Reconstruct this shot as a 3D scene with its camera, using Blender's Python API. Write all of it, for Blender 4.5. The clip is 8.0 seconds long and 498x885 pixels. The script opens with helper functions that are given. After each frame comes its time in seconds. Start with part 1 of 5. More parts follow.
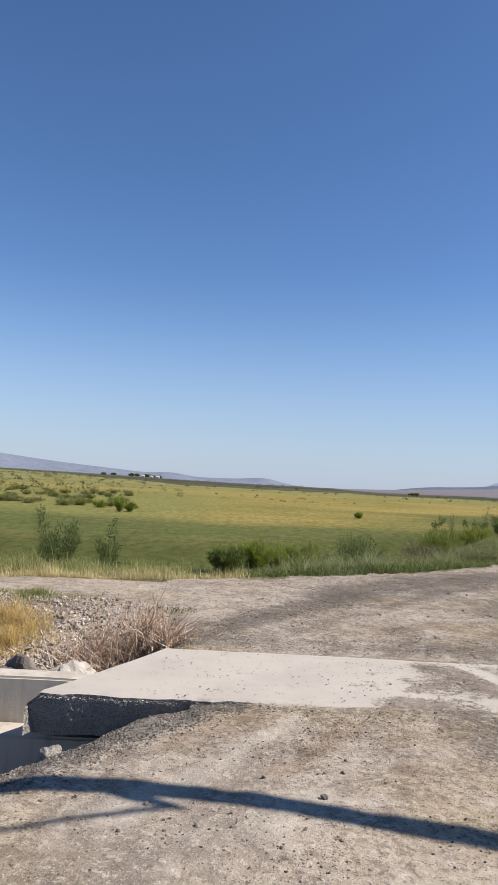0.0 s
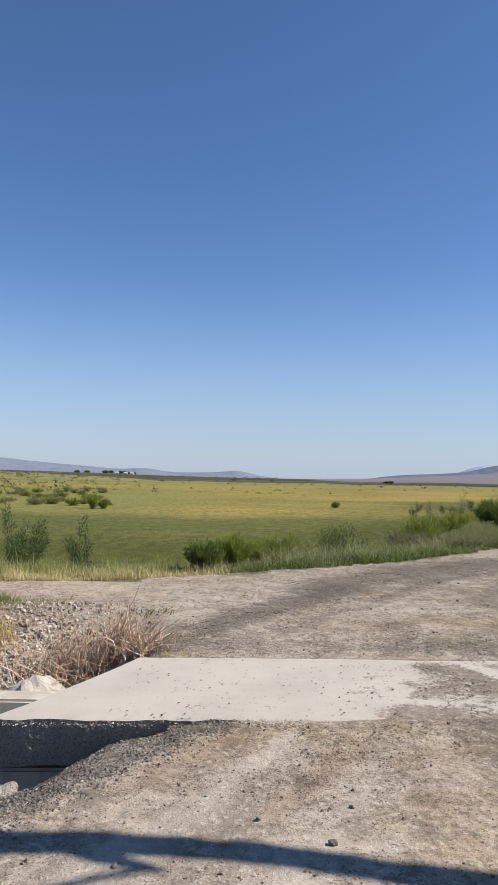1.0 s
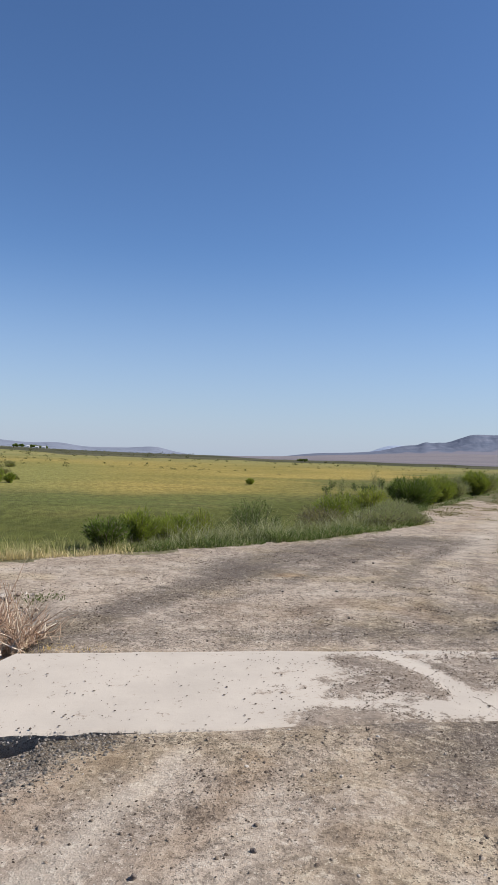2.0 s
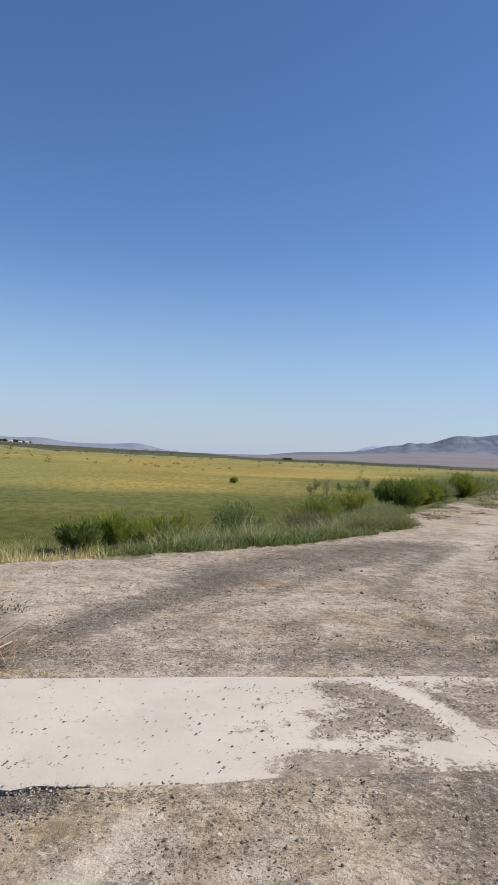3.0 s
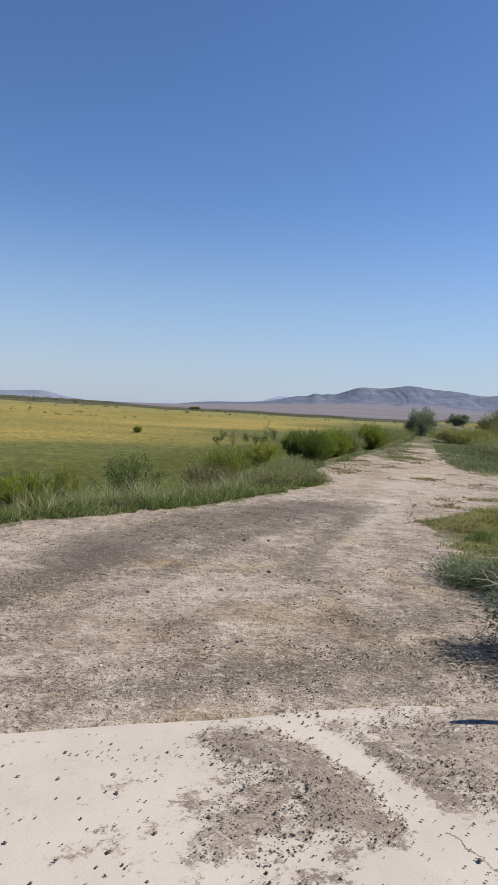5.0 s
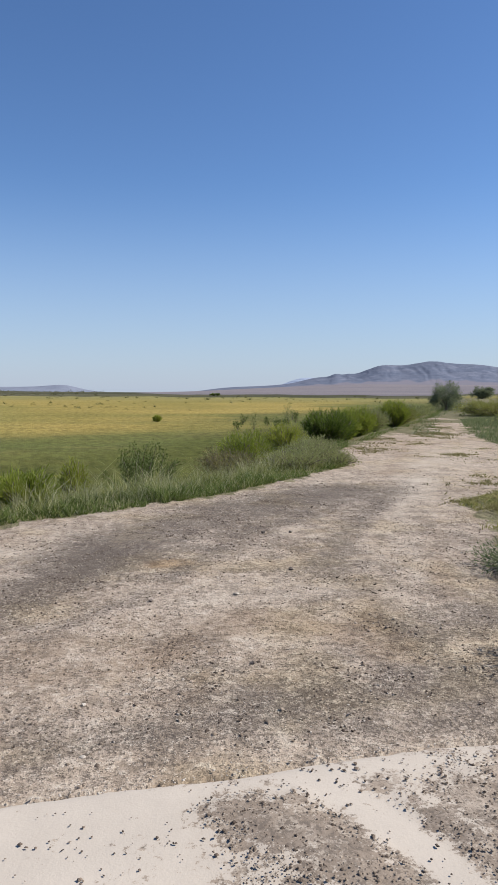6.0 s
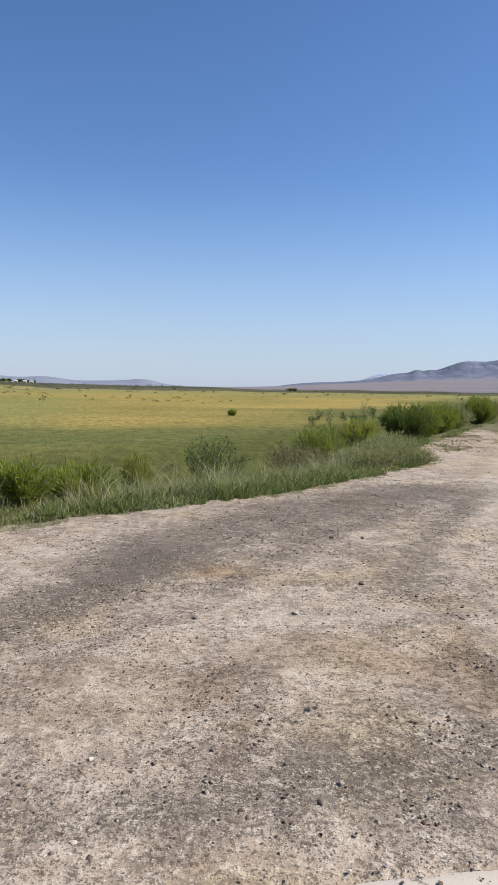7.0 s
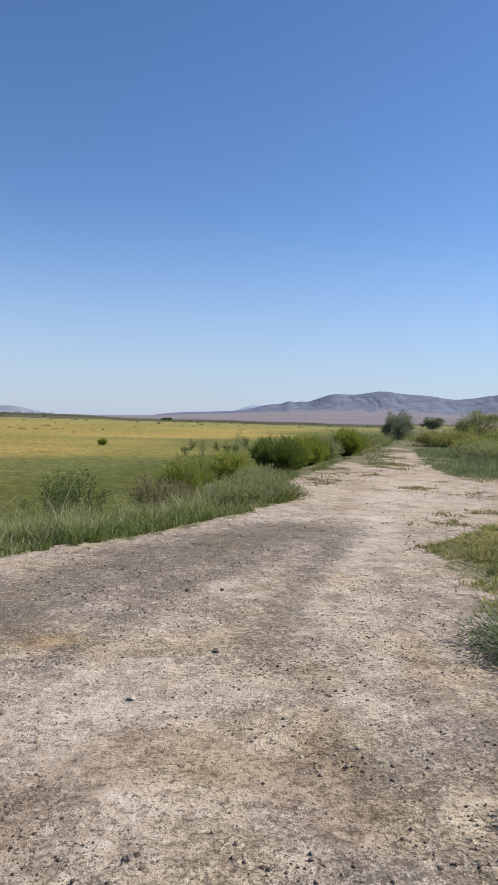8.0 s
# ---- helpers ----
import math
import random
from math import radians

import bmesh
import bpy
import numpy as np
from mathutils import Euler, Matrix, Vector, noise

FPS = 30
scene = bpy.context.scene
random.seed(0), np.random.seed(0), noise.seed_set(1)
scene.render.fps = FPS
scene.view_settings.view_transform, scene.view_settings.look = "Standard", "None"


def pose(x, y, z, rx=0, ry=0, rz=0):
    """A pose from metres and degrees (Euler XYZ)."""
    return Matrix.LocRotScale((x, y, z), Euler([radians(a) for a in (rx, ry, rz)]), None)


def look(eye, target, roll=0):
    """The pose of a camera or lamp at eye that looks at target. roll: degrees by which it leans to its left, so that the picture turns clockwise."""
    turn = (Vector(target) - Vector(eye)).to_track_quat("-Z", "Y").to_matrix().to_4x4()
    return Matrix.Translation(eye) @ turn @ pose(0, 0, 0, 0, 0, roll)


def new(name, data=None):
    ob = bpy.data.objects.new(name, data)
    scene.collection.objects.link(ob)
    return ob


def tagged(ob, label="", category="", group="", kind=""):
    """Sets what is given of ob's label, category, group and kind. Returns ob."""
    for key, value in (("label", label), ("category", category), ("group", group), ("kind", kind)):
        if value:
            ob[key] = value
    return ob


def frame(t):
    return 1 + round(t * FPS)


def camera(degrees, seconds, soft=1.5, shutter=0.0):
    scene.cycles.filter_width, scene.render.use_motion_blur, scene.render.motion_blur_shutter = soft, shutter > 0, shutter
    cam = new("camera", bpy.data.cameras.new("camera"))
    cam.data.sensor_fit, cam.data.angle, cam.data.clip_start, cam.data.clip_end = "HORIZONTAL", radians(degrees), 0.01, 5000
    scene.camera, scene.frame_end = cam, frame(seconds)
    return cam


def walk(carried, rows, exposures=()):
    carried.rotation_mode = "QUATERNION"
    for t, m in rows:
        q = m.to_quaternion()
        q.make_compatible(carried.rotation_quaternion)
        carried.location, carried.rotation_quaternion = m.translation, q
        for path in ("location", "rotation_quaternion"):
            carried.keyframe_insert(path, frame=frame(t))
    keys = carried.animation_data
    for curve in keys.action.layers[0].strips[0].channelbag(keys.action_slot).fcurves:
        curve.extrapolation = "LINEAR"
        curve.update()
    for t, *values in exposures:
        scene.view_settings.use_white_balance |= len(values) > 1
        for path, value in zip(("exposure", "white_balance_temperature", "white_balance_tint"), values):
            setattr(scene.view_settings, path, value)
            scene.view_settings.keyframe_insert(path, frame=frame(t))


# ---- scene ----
cam = camera(38.5, 8.0)
PATH = [
    (0, (-0.239, -1.051, 1.615), (-0.253, 0.947, 1.717), 2.8),
    (0.5, (-0.32, -0.718, 1.608), (-0.341, 1.279, 1.721), 2.6),
    (1, (-0.267, -0.366, 1.559), (-0.207, 1.632, 1.644), 1.0),
    (1.5, (-0.206, -0.017, 1.53), (-0.032, 1.975, 1.58), 1.6),
    (2, (-0.12, 0.36, 1.509), (0.175, 2.338, 1.534), 1.9),
    (2.2, (-0.08, 0.459, 1.51), (0.229, 2.435, 1.531), 2.5),
    (3.3, (0.026, 1.153, 1.537), (0.396, 3.118, 1.558), 2.8),
    (3.5, (0.071, 1.312, 1.519), (0.482, 3.269, 1.52), 3.3),
    (4, (0.263, 1.778, 1.502), (0.773, 3.712, 1.483), 4.1),
    (4.5, (0.374, 2.145, 1.532), (1.006, 4.043, 1.502), 3.0),
    (5, (0.478, 2.439, 1.526), (1.072, 4.345, 1.419), 3.4),
    (5.2, (0.521, 2.595, 1.532), (1.019, 4.527, 1.394), 4.1),
    (6.3, (0.921, 3.419, 1.42), (1.469, 5.336, 1.264), -0.2),
    (6.5, (0.988, 3.573, 1.402), (1.473, 5.506, 1.238), 1.1),
    (7, (1.074, 3.894, 1.381), (1.398, 5.86, 1.213), 0.9),
    (7.5, (1.243, 4.249, 1.399), (1.795, 6.165, 1.242), 0.8),
    (8, (1.411, 4.549, 1.41), (2.072, 6.435, 1.332), 1.8),
]
EXPOSURE = ((0, 0.60), (1, 0.56), (1.5, 0.52), (2.2, 0.50), (3.5, 0.56), (4.5, 0.52), (5.1, 0.51), (6.5, 0.63), (7.2, 0.68), (8, 0.67))
walk(cam, [(t, look(eye, target, roll)) for t, eye, target, roll in PATH], EXPOSURE)

# ---- sky and sun ----
SUN_AZ, SUN_EL = math.atan2(0.99, -0.13), radians(44)
to_sun = Vector((math.sin(SUN_AZ) * math.cos(SUN_EL), math.cos(SUN_AZ) * math.cos(SUN_EL), math.sin(SUN_EL)))
world = bpy.data.worlds.new("sky")
scene.world = world
world.use_nodes = True
wn, wl = world.node_tree.nodes, world.node_tree.links
sky = wn.new("ShaderNodeTexSky")
sky.sky_type, sky.sun_disc = "NISHITA", False
sky.sun_elevation, sky.sun_rotation = SUN_EL, SUN_AZ
sky.altitude, sky.air_density, sky.dust_density, sky.ozone_density = 1300, 1.0, 0.15, 4.0
rich = wn.new("ShaderNodeHueSaturation")
rich.inputs["Saturation"].default_value, rich.inputs["Value"].default_value = 1.11, 1.19
rich.inputs["Hue"].default_value = 0.5045
wl.new(sky.outputs[0], rich.inputs["Color"])
where, split, low = wn.new("ShaderNodeTexCoord"), wn.new("ShaderNodeSeparateXYZ"), wn.new("ShaderNodeMapRange")
low.interpolation_type = "SMOOTHSTEP"
for key, value in (("From Min", -0.10), ("From Max", 0.285), ("To Min", 1.0), ("To Max", 0.0)):
    low.inputs[key].default_value = value
blend = wn.new("ShaderNodeMix")
blend.data_type = "RGBA"
blend.inputs[7].default_value = (3.58, 4.34, 5.86, 1)
wl.new(where.outputs["Generated"], split.inputs[0])
wl.new(split.outputs["Z"], low.inputs["Value"])
wl.new(low.outputs[0], blend.inputs[0])
wl.new(rich.outputs[0], blend.inputs[6])
wl.new(blend.outputs[2], wn["Background"].inputs[0])
wn["Background"].inputs[1].default_value = 0.076
sun = new("sun", bpy.data.lights.new("sun", "SUN"))
sun.data.energy, sun.data.angle, sun.data.color = 5.0, radians(0.5), (1.0, 0.955, 0.89)
sun.matrix_world = look(to_sun * 50, (0, 0, 0))


# ---- materials ----
TONE = 0.90  # reflectance of everything against the table of colours below


class Mat:
    """A node material with short-hand for its nodes."""

    def __init__(self, name, rough=0.9, spec=0.2):
        self.m = bpy.data.materials.new(name)
        self.m.use_nodes = True
        self.t = self.m.node_tree
        self.bsdf = self.t.nodes["Principled BSDF"]
        self.bsdf.inputs["Roughness"].default_value = rough
        self.bsdf.inputs["Specular IOR Level"].default_value = spec
        self.geo = self.t.nodes.new("ShaderNodeNewGeometry")

    def link(self, a, b):
        if isinstance(a, bpy.types.NodeSocket):
            self.t.links.new(a, b)
        elif isinstance(a, (tuple, list)):
            b.default_value = (*a, 1.0)[:len(b.default_value)]
        else:
            b.default_value = a

    def noise(self, scale, detail=3, rough=0.55, stretch=(1, 1, 1), w=0.0):
        mp = self.t.nodes.new("ShaderNodeMapping")
        mp.inputs["Scale"].default_value = stretch
        mp.inputs["Location"].default_value = (w * 7.3, w * 3.1, w * 5.7)
        self.t.links.new(self.geo.outputs["Position"], mp.inputs[0])
        n = self.t.nodes.new("ShaderNodeTexNoise")
        n.inputs["Scale"].default_value, n.inputs["Detail"].default_value = scale, detail
        n.inputs["Roughness"].default_value = rough
        self.t.links.new(mp.outputs[0], n.inputs["Vector"])
        return n.outputs["Fac"]

    def cells(self, scale, what="Distance"):
        n = self.t.nodes.new("ShaderNodeTexVoronoi")
        n.inputs["Scale"].default_value = scale
        self.t.links.new(self.geo.outputs["Position"], n.inputs["Vector"])
        return n.outputs[what]

    def ramp(self, fac, lo, hi, a=0.0, b=1.0):
        n = self.t.nodes.new("ShaderNodeMapRange")
        n.interpolation_type = "SMOOTHSTEP"
        for k, v in (("From Min", lo), ("From Max", hi), ("To Min", a), ("To Max", b)):
            n.inputs[k].default_value = v
        self.link(fac, n.inputs["Value"])
        return n.outputs[0]

    def calc(self, op, a, b=0.0):
        n = self.t.nodes.new("ShaderNodeMath")
        n.operation = op
        self.link(a, n.inputs[0]), self.link(b, n.inputs[1])
        return n.outputs[0]

    def mix(self, fac, a, b, kind="MIX"):
        n = self.t.nodes.new("ShaderNodeMix")
        n.data_type, n.blend_type = "RGBA", kind
        self.link(fac, n.inputs[0]), self.link(a, n.inputs[6]), self.link(b, n.inputs[7])
        return n.outputs[2]

    def attr(self, name):
        n = self.t.nodes.new("ShaderNodeAttribute")
        n.attribute_name = name
        return n.outputs["Fac"]

    def bump(self, height, strength, distance):
        n = self.t.nodes.new("ShaderNodeBump")
        n.inputs["Strength"].default_value, n.inputs["Distance"].default_value = strength, distance
        self.link(height, n.inputs["Height"])
        self.link(n.outputs[0], self.bsdf.inputs["Normal"])

    def done(self, colour):
        colour = self.mix(1.0, colour, (TONE, TONE, TONE), "MULTIPLY")
        self.link(colour, self.bsdf.inputs["Base Color"])
        return self.m


def dirt_layers(k, rich):
    """Dry soil with grit: its colour, and a height for its relief."""
    big, mid, fine = k.noise(0.55, 3), k.noise(2.6, 6, 0.72), k.noise(150, 3, 0.7)
    clod = k.noise(17, 6, 0.74, (1, 1, 1), 7.0)
    crumb = k.noise(46, 4, 0.66, (1, 1, 1), 3.0)
    streak = k.noise(1.1, 6, 0.66, (1.0, 0.4, 1.0), 2.0)
    base = k.mix(k.ramp(big, 0.35, 0.65), (0.355, 0.280, 0.210), (0.435, 0.355, 0.278))
    base = k.mix(k.ramp(mid, 0.46, 0.66, 0, 0.7), base, (0.500, 0.418, 0.335))
    base = k.mix(k.ramp(mid, 0.47, 0.34, 0, 0.7), base, (0.225, 0.176, 0.135))
    base = k.mix(k.ramp(streak, 0.50, 0.62, 0, 0.6), base, (0.215, 0.166, 0.128))
    patchy = k.calc("MULTIPLY", k.calc("SUBTRACT", k.noise(3.6, 6, 0.74, (1, 1, 1), 4.0), 0.5), 0.62)
    load = k.calc("ADD", k.calc("MULTIPLY", rich, 0.20), patchy)
    base = k.mix(k.ramp(k.calc("ADD", rich, k.calc("MULTIPLY", patchy, 3.0)), 0.40, 1.05, 0, 0.62), base, (0.150, 0.126, 0.107))
    lumps = k.noise(6.5, 6, 0.78, (1, 1, 1), 11.0)
    base = k.mix(k.ramp(lumps, 0.48, 0.39, 0, 0.62), base, (0.190, 0.150, 0.116))
    base = k.mix(k.ramp(lumps, 0.54, 0.64, 0, 0.52), base, (0.520, 0.445, 0.362))
    base = k.mix(k.ramp(clod, 0.53, 0.62, 0, 0.60), base, (0.56, 0.485, 0.395))
    base = k.mix(k.ramp(clod, 0.47, 0.38, 0, 0.75), base, (0.195, 0.152, 0.115))
    speck = k.ramp(k.calc("ADD", crumb, k.calc("MULTIPLY", load, 0.55)), 0.60, 0.65)
    base = k.mix(k.calc("MULTIPLY", speck, 0.72), base, (0.100, 0.080, 0.064))
    lump, shade = k.cells(120), k.cells(120, "Color")
    grain = k.calc("MULTIPLY", k.ramp(lump, 0.50, 0.38), k.ramp(k.calc("ADD", shade, k.calc("MULTIPLY", load, 1.5)), 0.80, 0.88))
    base = k.mix(k.calc("MULTIPLY", grain, 0.62), base, (0.095, 0.078, 0.066))
    glint = k.calc("MULTIPLY", k.ramp(lump, 0.45, 0.36), k.ramp(shade, 0.20, 0.16))
    base = k.mix(k.calc("MULTIPLY", glint, 0.6), base, (0.60, 0.54, 0.46))
    base = k.mix(k.ramp(fine, 0.44, 0.64, 0.0, 0.30), base, k.mix(0.5, base, (0.12, 0.10, 0.08)))
    relief = k.calc("ADD", k.calc("MULTIPLY", clod, 1.4), k.calc("ADD", k.calc("MULTIPLY", crumb, 0.9), k.calc("ADD", k.calc("MULTIPLY", grain, 0.25), k.calc("MULTIPLY", fine, 0.12))))
    return base, relief


def dirt_material():
    k = Mat("dirt_and_gravel", 0.95, 0.1)
    base, relief = dirt_layers(k, k.attr("gravel"))
    tint = k.noise(1.1, 4, 0.6, (1, 1, 1), 17.0)
    base = k.mix(k.ramp(tint, 0.48, 0.66, 0, 0.8), base, (1.0, 0.975, 0.86), "MULTIPLY")
    rag = k.calc("MULTIPLY", k.calc("SUBTRACT", k.noise(4.5, 6, 0.75, (1, 1, 1), 13.0), 0.5), 1.1)
    base = k.mix(k.ramp(k.calc("ADD", k.attr("ochre"), k.calc("MULTIPLY", rag, 0.5)), 0.30, 0.8, 0, 0.7), base, (0.88, 0.74, 0.58), "MULTIPLY")
    base = k.mix(k.ramp(k.calc("ADD", k.attr("damp"), rag), 0.2, 1.0, 0, 0.75), base, (0.72, 0.66, 0.60), "MULTIPLY")
    base = k.mix(k.ramp(k.calc("ADD", k.attr("pale"), rag), 0.3, 1.0, 0, 0.45), base, (0.53, 0.46, 0.375))
    k.bump(relief, 0.75, 0.015)
    return k.done(base)


def field_material():
    k = Mat("meadow", 0.95, 0.05)
    streak = k.noise(0.06, 5, 0.6, (0.25, 1.0, 1.0))
    patch = k.noise(0.035, 4, 0.6, (0.6, 1.0, 1.0), 3.0)
    tuft = k.noise(2.2, 4, 0.7)
    far = k.noise(0.02, 5, 0.65, (0.3, 1, 1), 5.0)
    band = k.calc("ADD", k.attr("dry"), k.calc("MULTIPLY", k.calc("SUBTRACT", streak, 0.5), 1.3))
    green = k.mix(tuft, (0.080, 0.094, 0.026), (0.148, 0.158, 0.050))
    grain = k.noise(2.6, 6, 0.75, (1.0, 0.40, 1.0), 6.0)
    coarse = k.noise(0.22, 5, 0.7, (0.5, 0.5, 1.0), 9.0)
    green = k.mix(k.ramp(coarse, 0.52, 0.64, 0, 0.45), green, (0.185, 0.155, 0.058))
    green = k.mix(k.ramp(patch, 0.52, 0.70, 0, 0.5), green, (0.115, 0.092, 0.04))
    gold = k.mix(k.ramp(patch, 0.38, 0.62), (0.225, 0.186, 0.054), (0.312, 0.238, 0.072))
    gold = k.mix(k.ramp(k.attr("lush"), 0, 1, 0, 0.75), gold, (0.205, 0.205, 0.068))
    col = k.mix(k.ramp(band, -0.10, 1.02), green, gold)
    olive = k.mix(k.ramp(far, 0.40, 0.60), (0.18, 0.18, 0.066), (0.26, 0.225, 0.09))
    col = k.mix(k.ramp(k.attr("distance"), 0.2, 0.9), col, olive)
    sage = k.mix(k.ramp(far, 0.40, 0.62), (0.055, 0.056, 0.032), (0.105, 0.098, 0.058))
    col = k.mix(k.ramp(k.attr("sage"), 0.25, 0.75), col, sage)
    # far plain: pinkish soil with the mauve haze of distance mixed into its colour
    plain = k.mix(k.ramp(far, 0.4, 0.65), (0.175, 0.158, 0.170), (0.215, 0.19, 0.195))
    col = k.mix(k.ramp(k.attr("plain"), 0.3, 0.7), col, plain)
    bare = k.mix(tuft, (0.24, 0.20, 0.135), (0.12, 0.125, 0.055))
    col = k.mix(k.ramp(k.attr("verge"), 0.3, 0.8), col, bare)
    clump = k.noise(0.8, 5, 0.7, (0.3, 1, 1), 8.0)
    col = k.mix(k.ramp(k.attr("ditch"), 0.2, 0.9, 0, 0.75), col, k.mix(clump, (0.054, 0.064, 0.014), (0.110, 0.112, 0.030)))
    col = k.mix(k.ramp(clump, 0.5, 0.64, 0, 0.45), col, k.mix(0.5, col, (0.035, 0.045, 0.012)))
    near = k.calc("SUBTRACT", 1.0, k.attr("distance"))
    shade = k.ramp(grain, 0.34, 0.66, 0.72, 1.30)
    col = k.mix(k.calc("MULTIPLY", near, 0.9), col, k.mix(1.0, col, shade, "MULTIPLY"))
    k.bump(k.calc("ADD", tuft, k.noise(12, 3, 0.7)), 0.9, 0.10)
    return k.done(col)


def concrete_material(name, tone, dirty=False, stain=0.35, runs=False):
    k = Mat(name, 0.85, 0.25)
    a, b, c = k.noise(1.6, 4, 0.6), k.noise(14, 4, 0.65), k.noise(120, 2, 0.6)
    dark = tuple(v * 0.78 for v in tone)
    base = k.mix(k.ramp(a, 0.35, 0.7), tone, tuple(v * 0.90 for v in tone))
    base = k.mix(k.ramp(b, 0.56, 0.75, 0, stain), base, dark)
    base = k.mix(k.ramp(c, 0.58, 0.75, 0, 0.35), base, dark)
    if runs:  # stains run down from the rim
        base = k.mix(k.ramp(k.noise(7, 4, 0.6, (1, 1, 0.08), 3.0), 0.48, 0.66, 0, 0.6), base, tuple(v * w for v, w in zip(tone, (0.62, 0.60, 0.56))))
    if dirty:
        rag = k.calc("ADD", k.calc("MULTIPLY", k.calc("SUBTRACT", k.noise(5.5, 8, 0.78), 0.5), 3.8), k.calc("MULTIPLY", k.calc("SUBTRACT", k.noise(30, 6, 0.82, (1, 1, 1), 5.0), 0.5), 2.2))
        d = k.calc("ADD", k.attr("soil"), rag)
        soil, relief = dirt_layers(k, 0.55)
        base = k.mix(k.ramp(k.calc("ADD", k.attr("soil"), k.calc("MULTIPLY", rag, 0.4)), 0.0, 0.5, 0, 0.5), base, (0.40, 0.34, 0.275))
        base = k.mix(k.ramp(d, 0.38, 0.50), base, k.mix(0.35, soil, (0.175, 0.138, 0.106)))
    k.bump(k.calc("ADD", b, k.calc("MULTIPLY", c, 0.5)), 0.35, 0.006)
    return k.done(base)


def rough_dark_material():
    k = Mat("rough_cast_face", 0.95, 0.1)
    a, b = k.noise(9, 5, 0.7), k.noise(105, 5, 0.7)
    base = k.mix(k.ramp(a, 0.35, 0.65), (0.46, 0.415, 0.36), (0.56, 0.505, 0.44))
    # aggregate speckle, with the shade of its pits put into the dark colour
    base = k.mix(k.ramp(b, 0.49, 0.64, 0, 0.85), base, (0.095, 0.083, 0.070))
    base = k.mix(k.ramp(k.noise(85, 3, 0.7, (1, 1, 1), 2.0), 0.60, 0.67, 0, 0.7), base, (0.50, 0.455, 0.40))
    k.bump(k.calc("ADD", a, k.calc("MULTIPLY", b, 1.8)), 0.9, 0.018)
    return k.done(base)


def stone_material(name, a, b):
    k = Mat(name, 0.9, 0.15)
    n, f = k.noise(7, 4, 0.65), k.noise(60, 3, 0.7)
    base = k.mix(k.ramp(n, 0.35, 0.65), a, b)
    base = k.mix(k.geo.outputs["Random Per Island"], base, k.mix(0.6, base, a))
    k.bump(k.calc("ADD", n, f), 0.6, 0.012)
    return k.done(base)


def leaf_material(name, a, b, tips=None, glow=0.35):
    """Leaves and blades: two greens by blade, some light passing through."""
    k = Mat(name, 0.75, 0.15)
    col = k.mix(k.ramp(k.geo.outputs["Random Per Island"], 0, 1, 0.15, 0.85), a, b)
    col = k.mix(k.ramp(k.noise(1.4, 3), 0.35, 0.7, 0, 0.5), col, tips or b)
    col = k.mix(1.0, col, (TONE, TONE, TONE), "MULTIPLY")
    tr = k.t.nodes.new("ShaderNodeBsdfTranslucent")
    mx = k.t.nodes.new("ShaderNodeMixShader")
    mx.inputs[0].default_value = glow
    k.link(col, tr.inputs[0])
    k.link(k.bsdf.outputs[0], mx.inputs[1]), k.link(tr.outputs[0], mx.inputs[2])
    k.link(mx.outputs[0], k.t.nodes["Material Output"].inputs[0])
    k.link(col, k.bsdf.inputs["Base Color"])
    return k.m


def plain_material(name, a, b, scale=6.0, rough=0.8):
    k = Mat(name, rough, 0.2)
    n = k.noise(scale, 4, 0.65)
    k.bump(n, 0.4, 0.01)
    return k.done(k.mix(k.ramp(n, 0.35, 0.65), a, b))


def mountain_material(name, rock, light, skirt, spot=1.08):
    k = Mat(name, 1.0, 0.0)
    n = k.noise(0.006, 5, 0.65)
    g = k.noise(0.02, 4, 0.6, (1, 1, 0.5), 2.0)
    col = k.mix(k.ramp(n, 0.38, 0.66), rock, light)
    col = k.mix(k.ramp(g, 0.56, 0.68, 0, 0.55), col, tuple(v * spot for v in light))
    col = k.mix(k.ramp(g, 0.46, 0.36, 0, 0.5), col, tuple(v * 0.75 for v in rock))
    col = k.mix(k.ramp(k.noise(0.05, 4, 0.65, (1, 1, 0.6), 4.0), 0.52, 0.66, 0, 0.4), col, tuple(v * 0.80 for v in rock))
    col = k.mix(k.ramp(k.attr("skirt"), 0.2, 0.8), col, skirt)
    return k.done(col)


DIRT, FIELD = dirt_material(), field_material()
SLAB = concrete_material("pale_concrete", (0.475, 0.416, 0.350), dirty=True, stain=0.2)
WALL = concrete_material("canal_concrete", (0.56, 0.485, 0.395), runs=True)
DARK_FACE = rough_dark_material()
PEBBLE = stone_material("dark_pebbles", (0.070, 0.052, 0.040), (0.225, 0.175, 0.135))
CLOD = stone_material("dirt_clods", (0.17, 0.130, 0.098), (0.42, 0.345, 0.27))
PALE_STONE = stone_material("pale_stone", (0.38, 0.335, 0.285), (0.50, 0.45, 0.39))
BROWN_STONE = stone_material("brown_stone", (0.13, 0.105, 0.09), (0.23, 0.19, 0.165))
GRASS = leaf_material("verge_grass", (0.105, 0.140, 0.030), (0.33, 0.34, 0.115), (0.36, 0.33, 0.14), 0.5)
GREY_GRASS = leaf_material("grey_green_grass", (0.095, 0.125, 0.034), (0.34, 0.345, 0.15), (0.20, 0.23, 0.075), 0.5)
BLUE_GRASS = leaf_material("blue_green_grass", (0.095, 0.130, 0.055), (0.23, 0.26, 0.125), (0.16, 0.19, 0.075), 0.45)
HERB = leaf_material("verge_herbs", (0.055, 0.092, 0.020), (0.18, 0.22, 0.065), (0.13, 0.17, 0.042), 0.45)
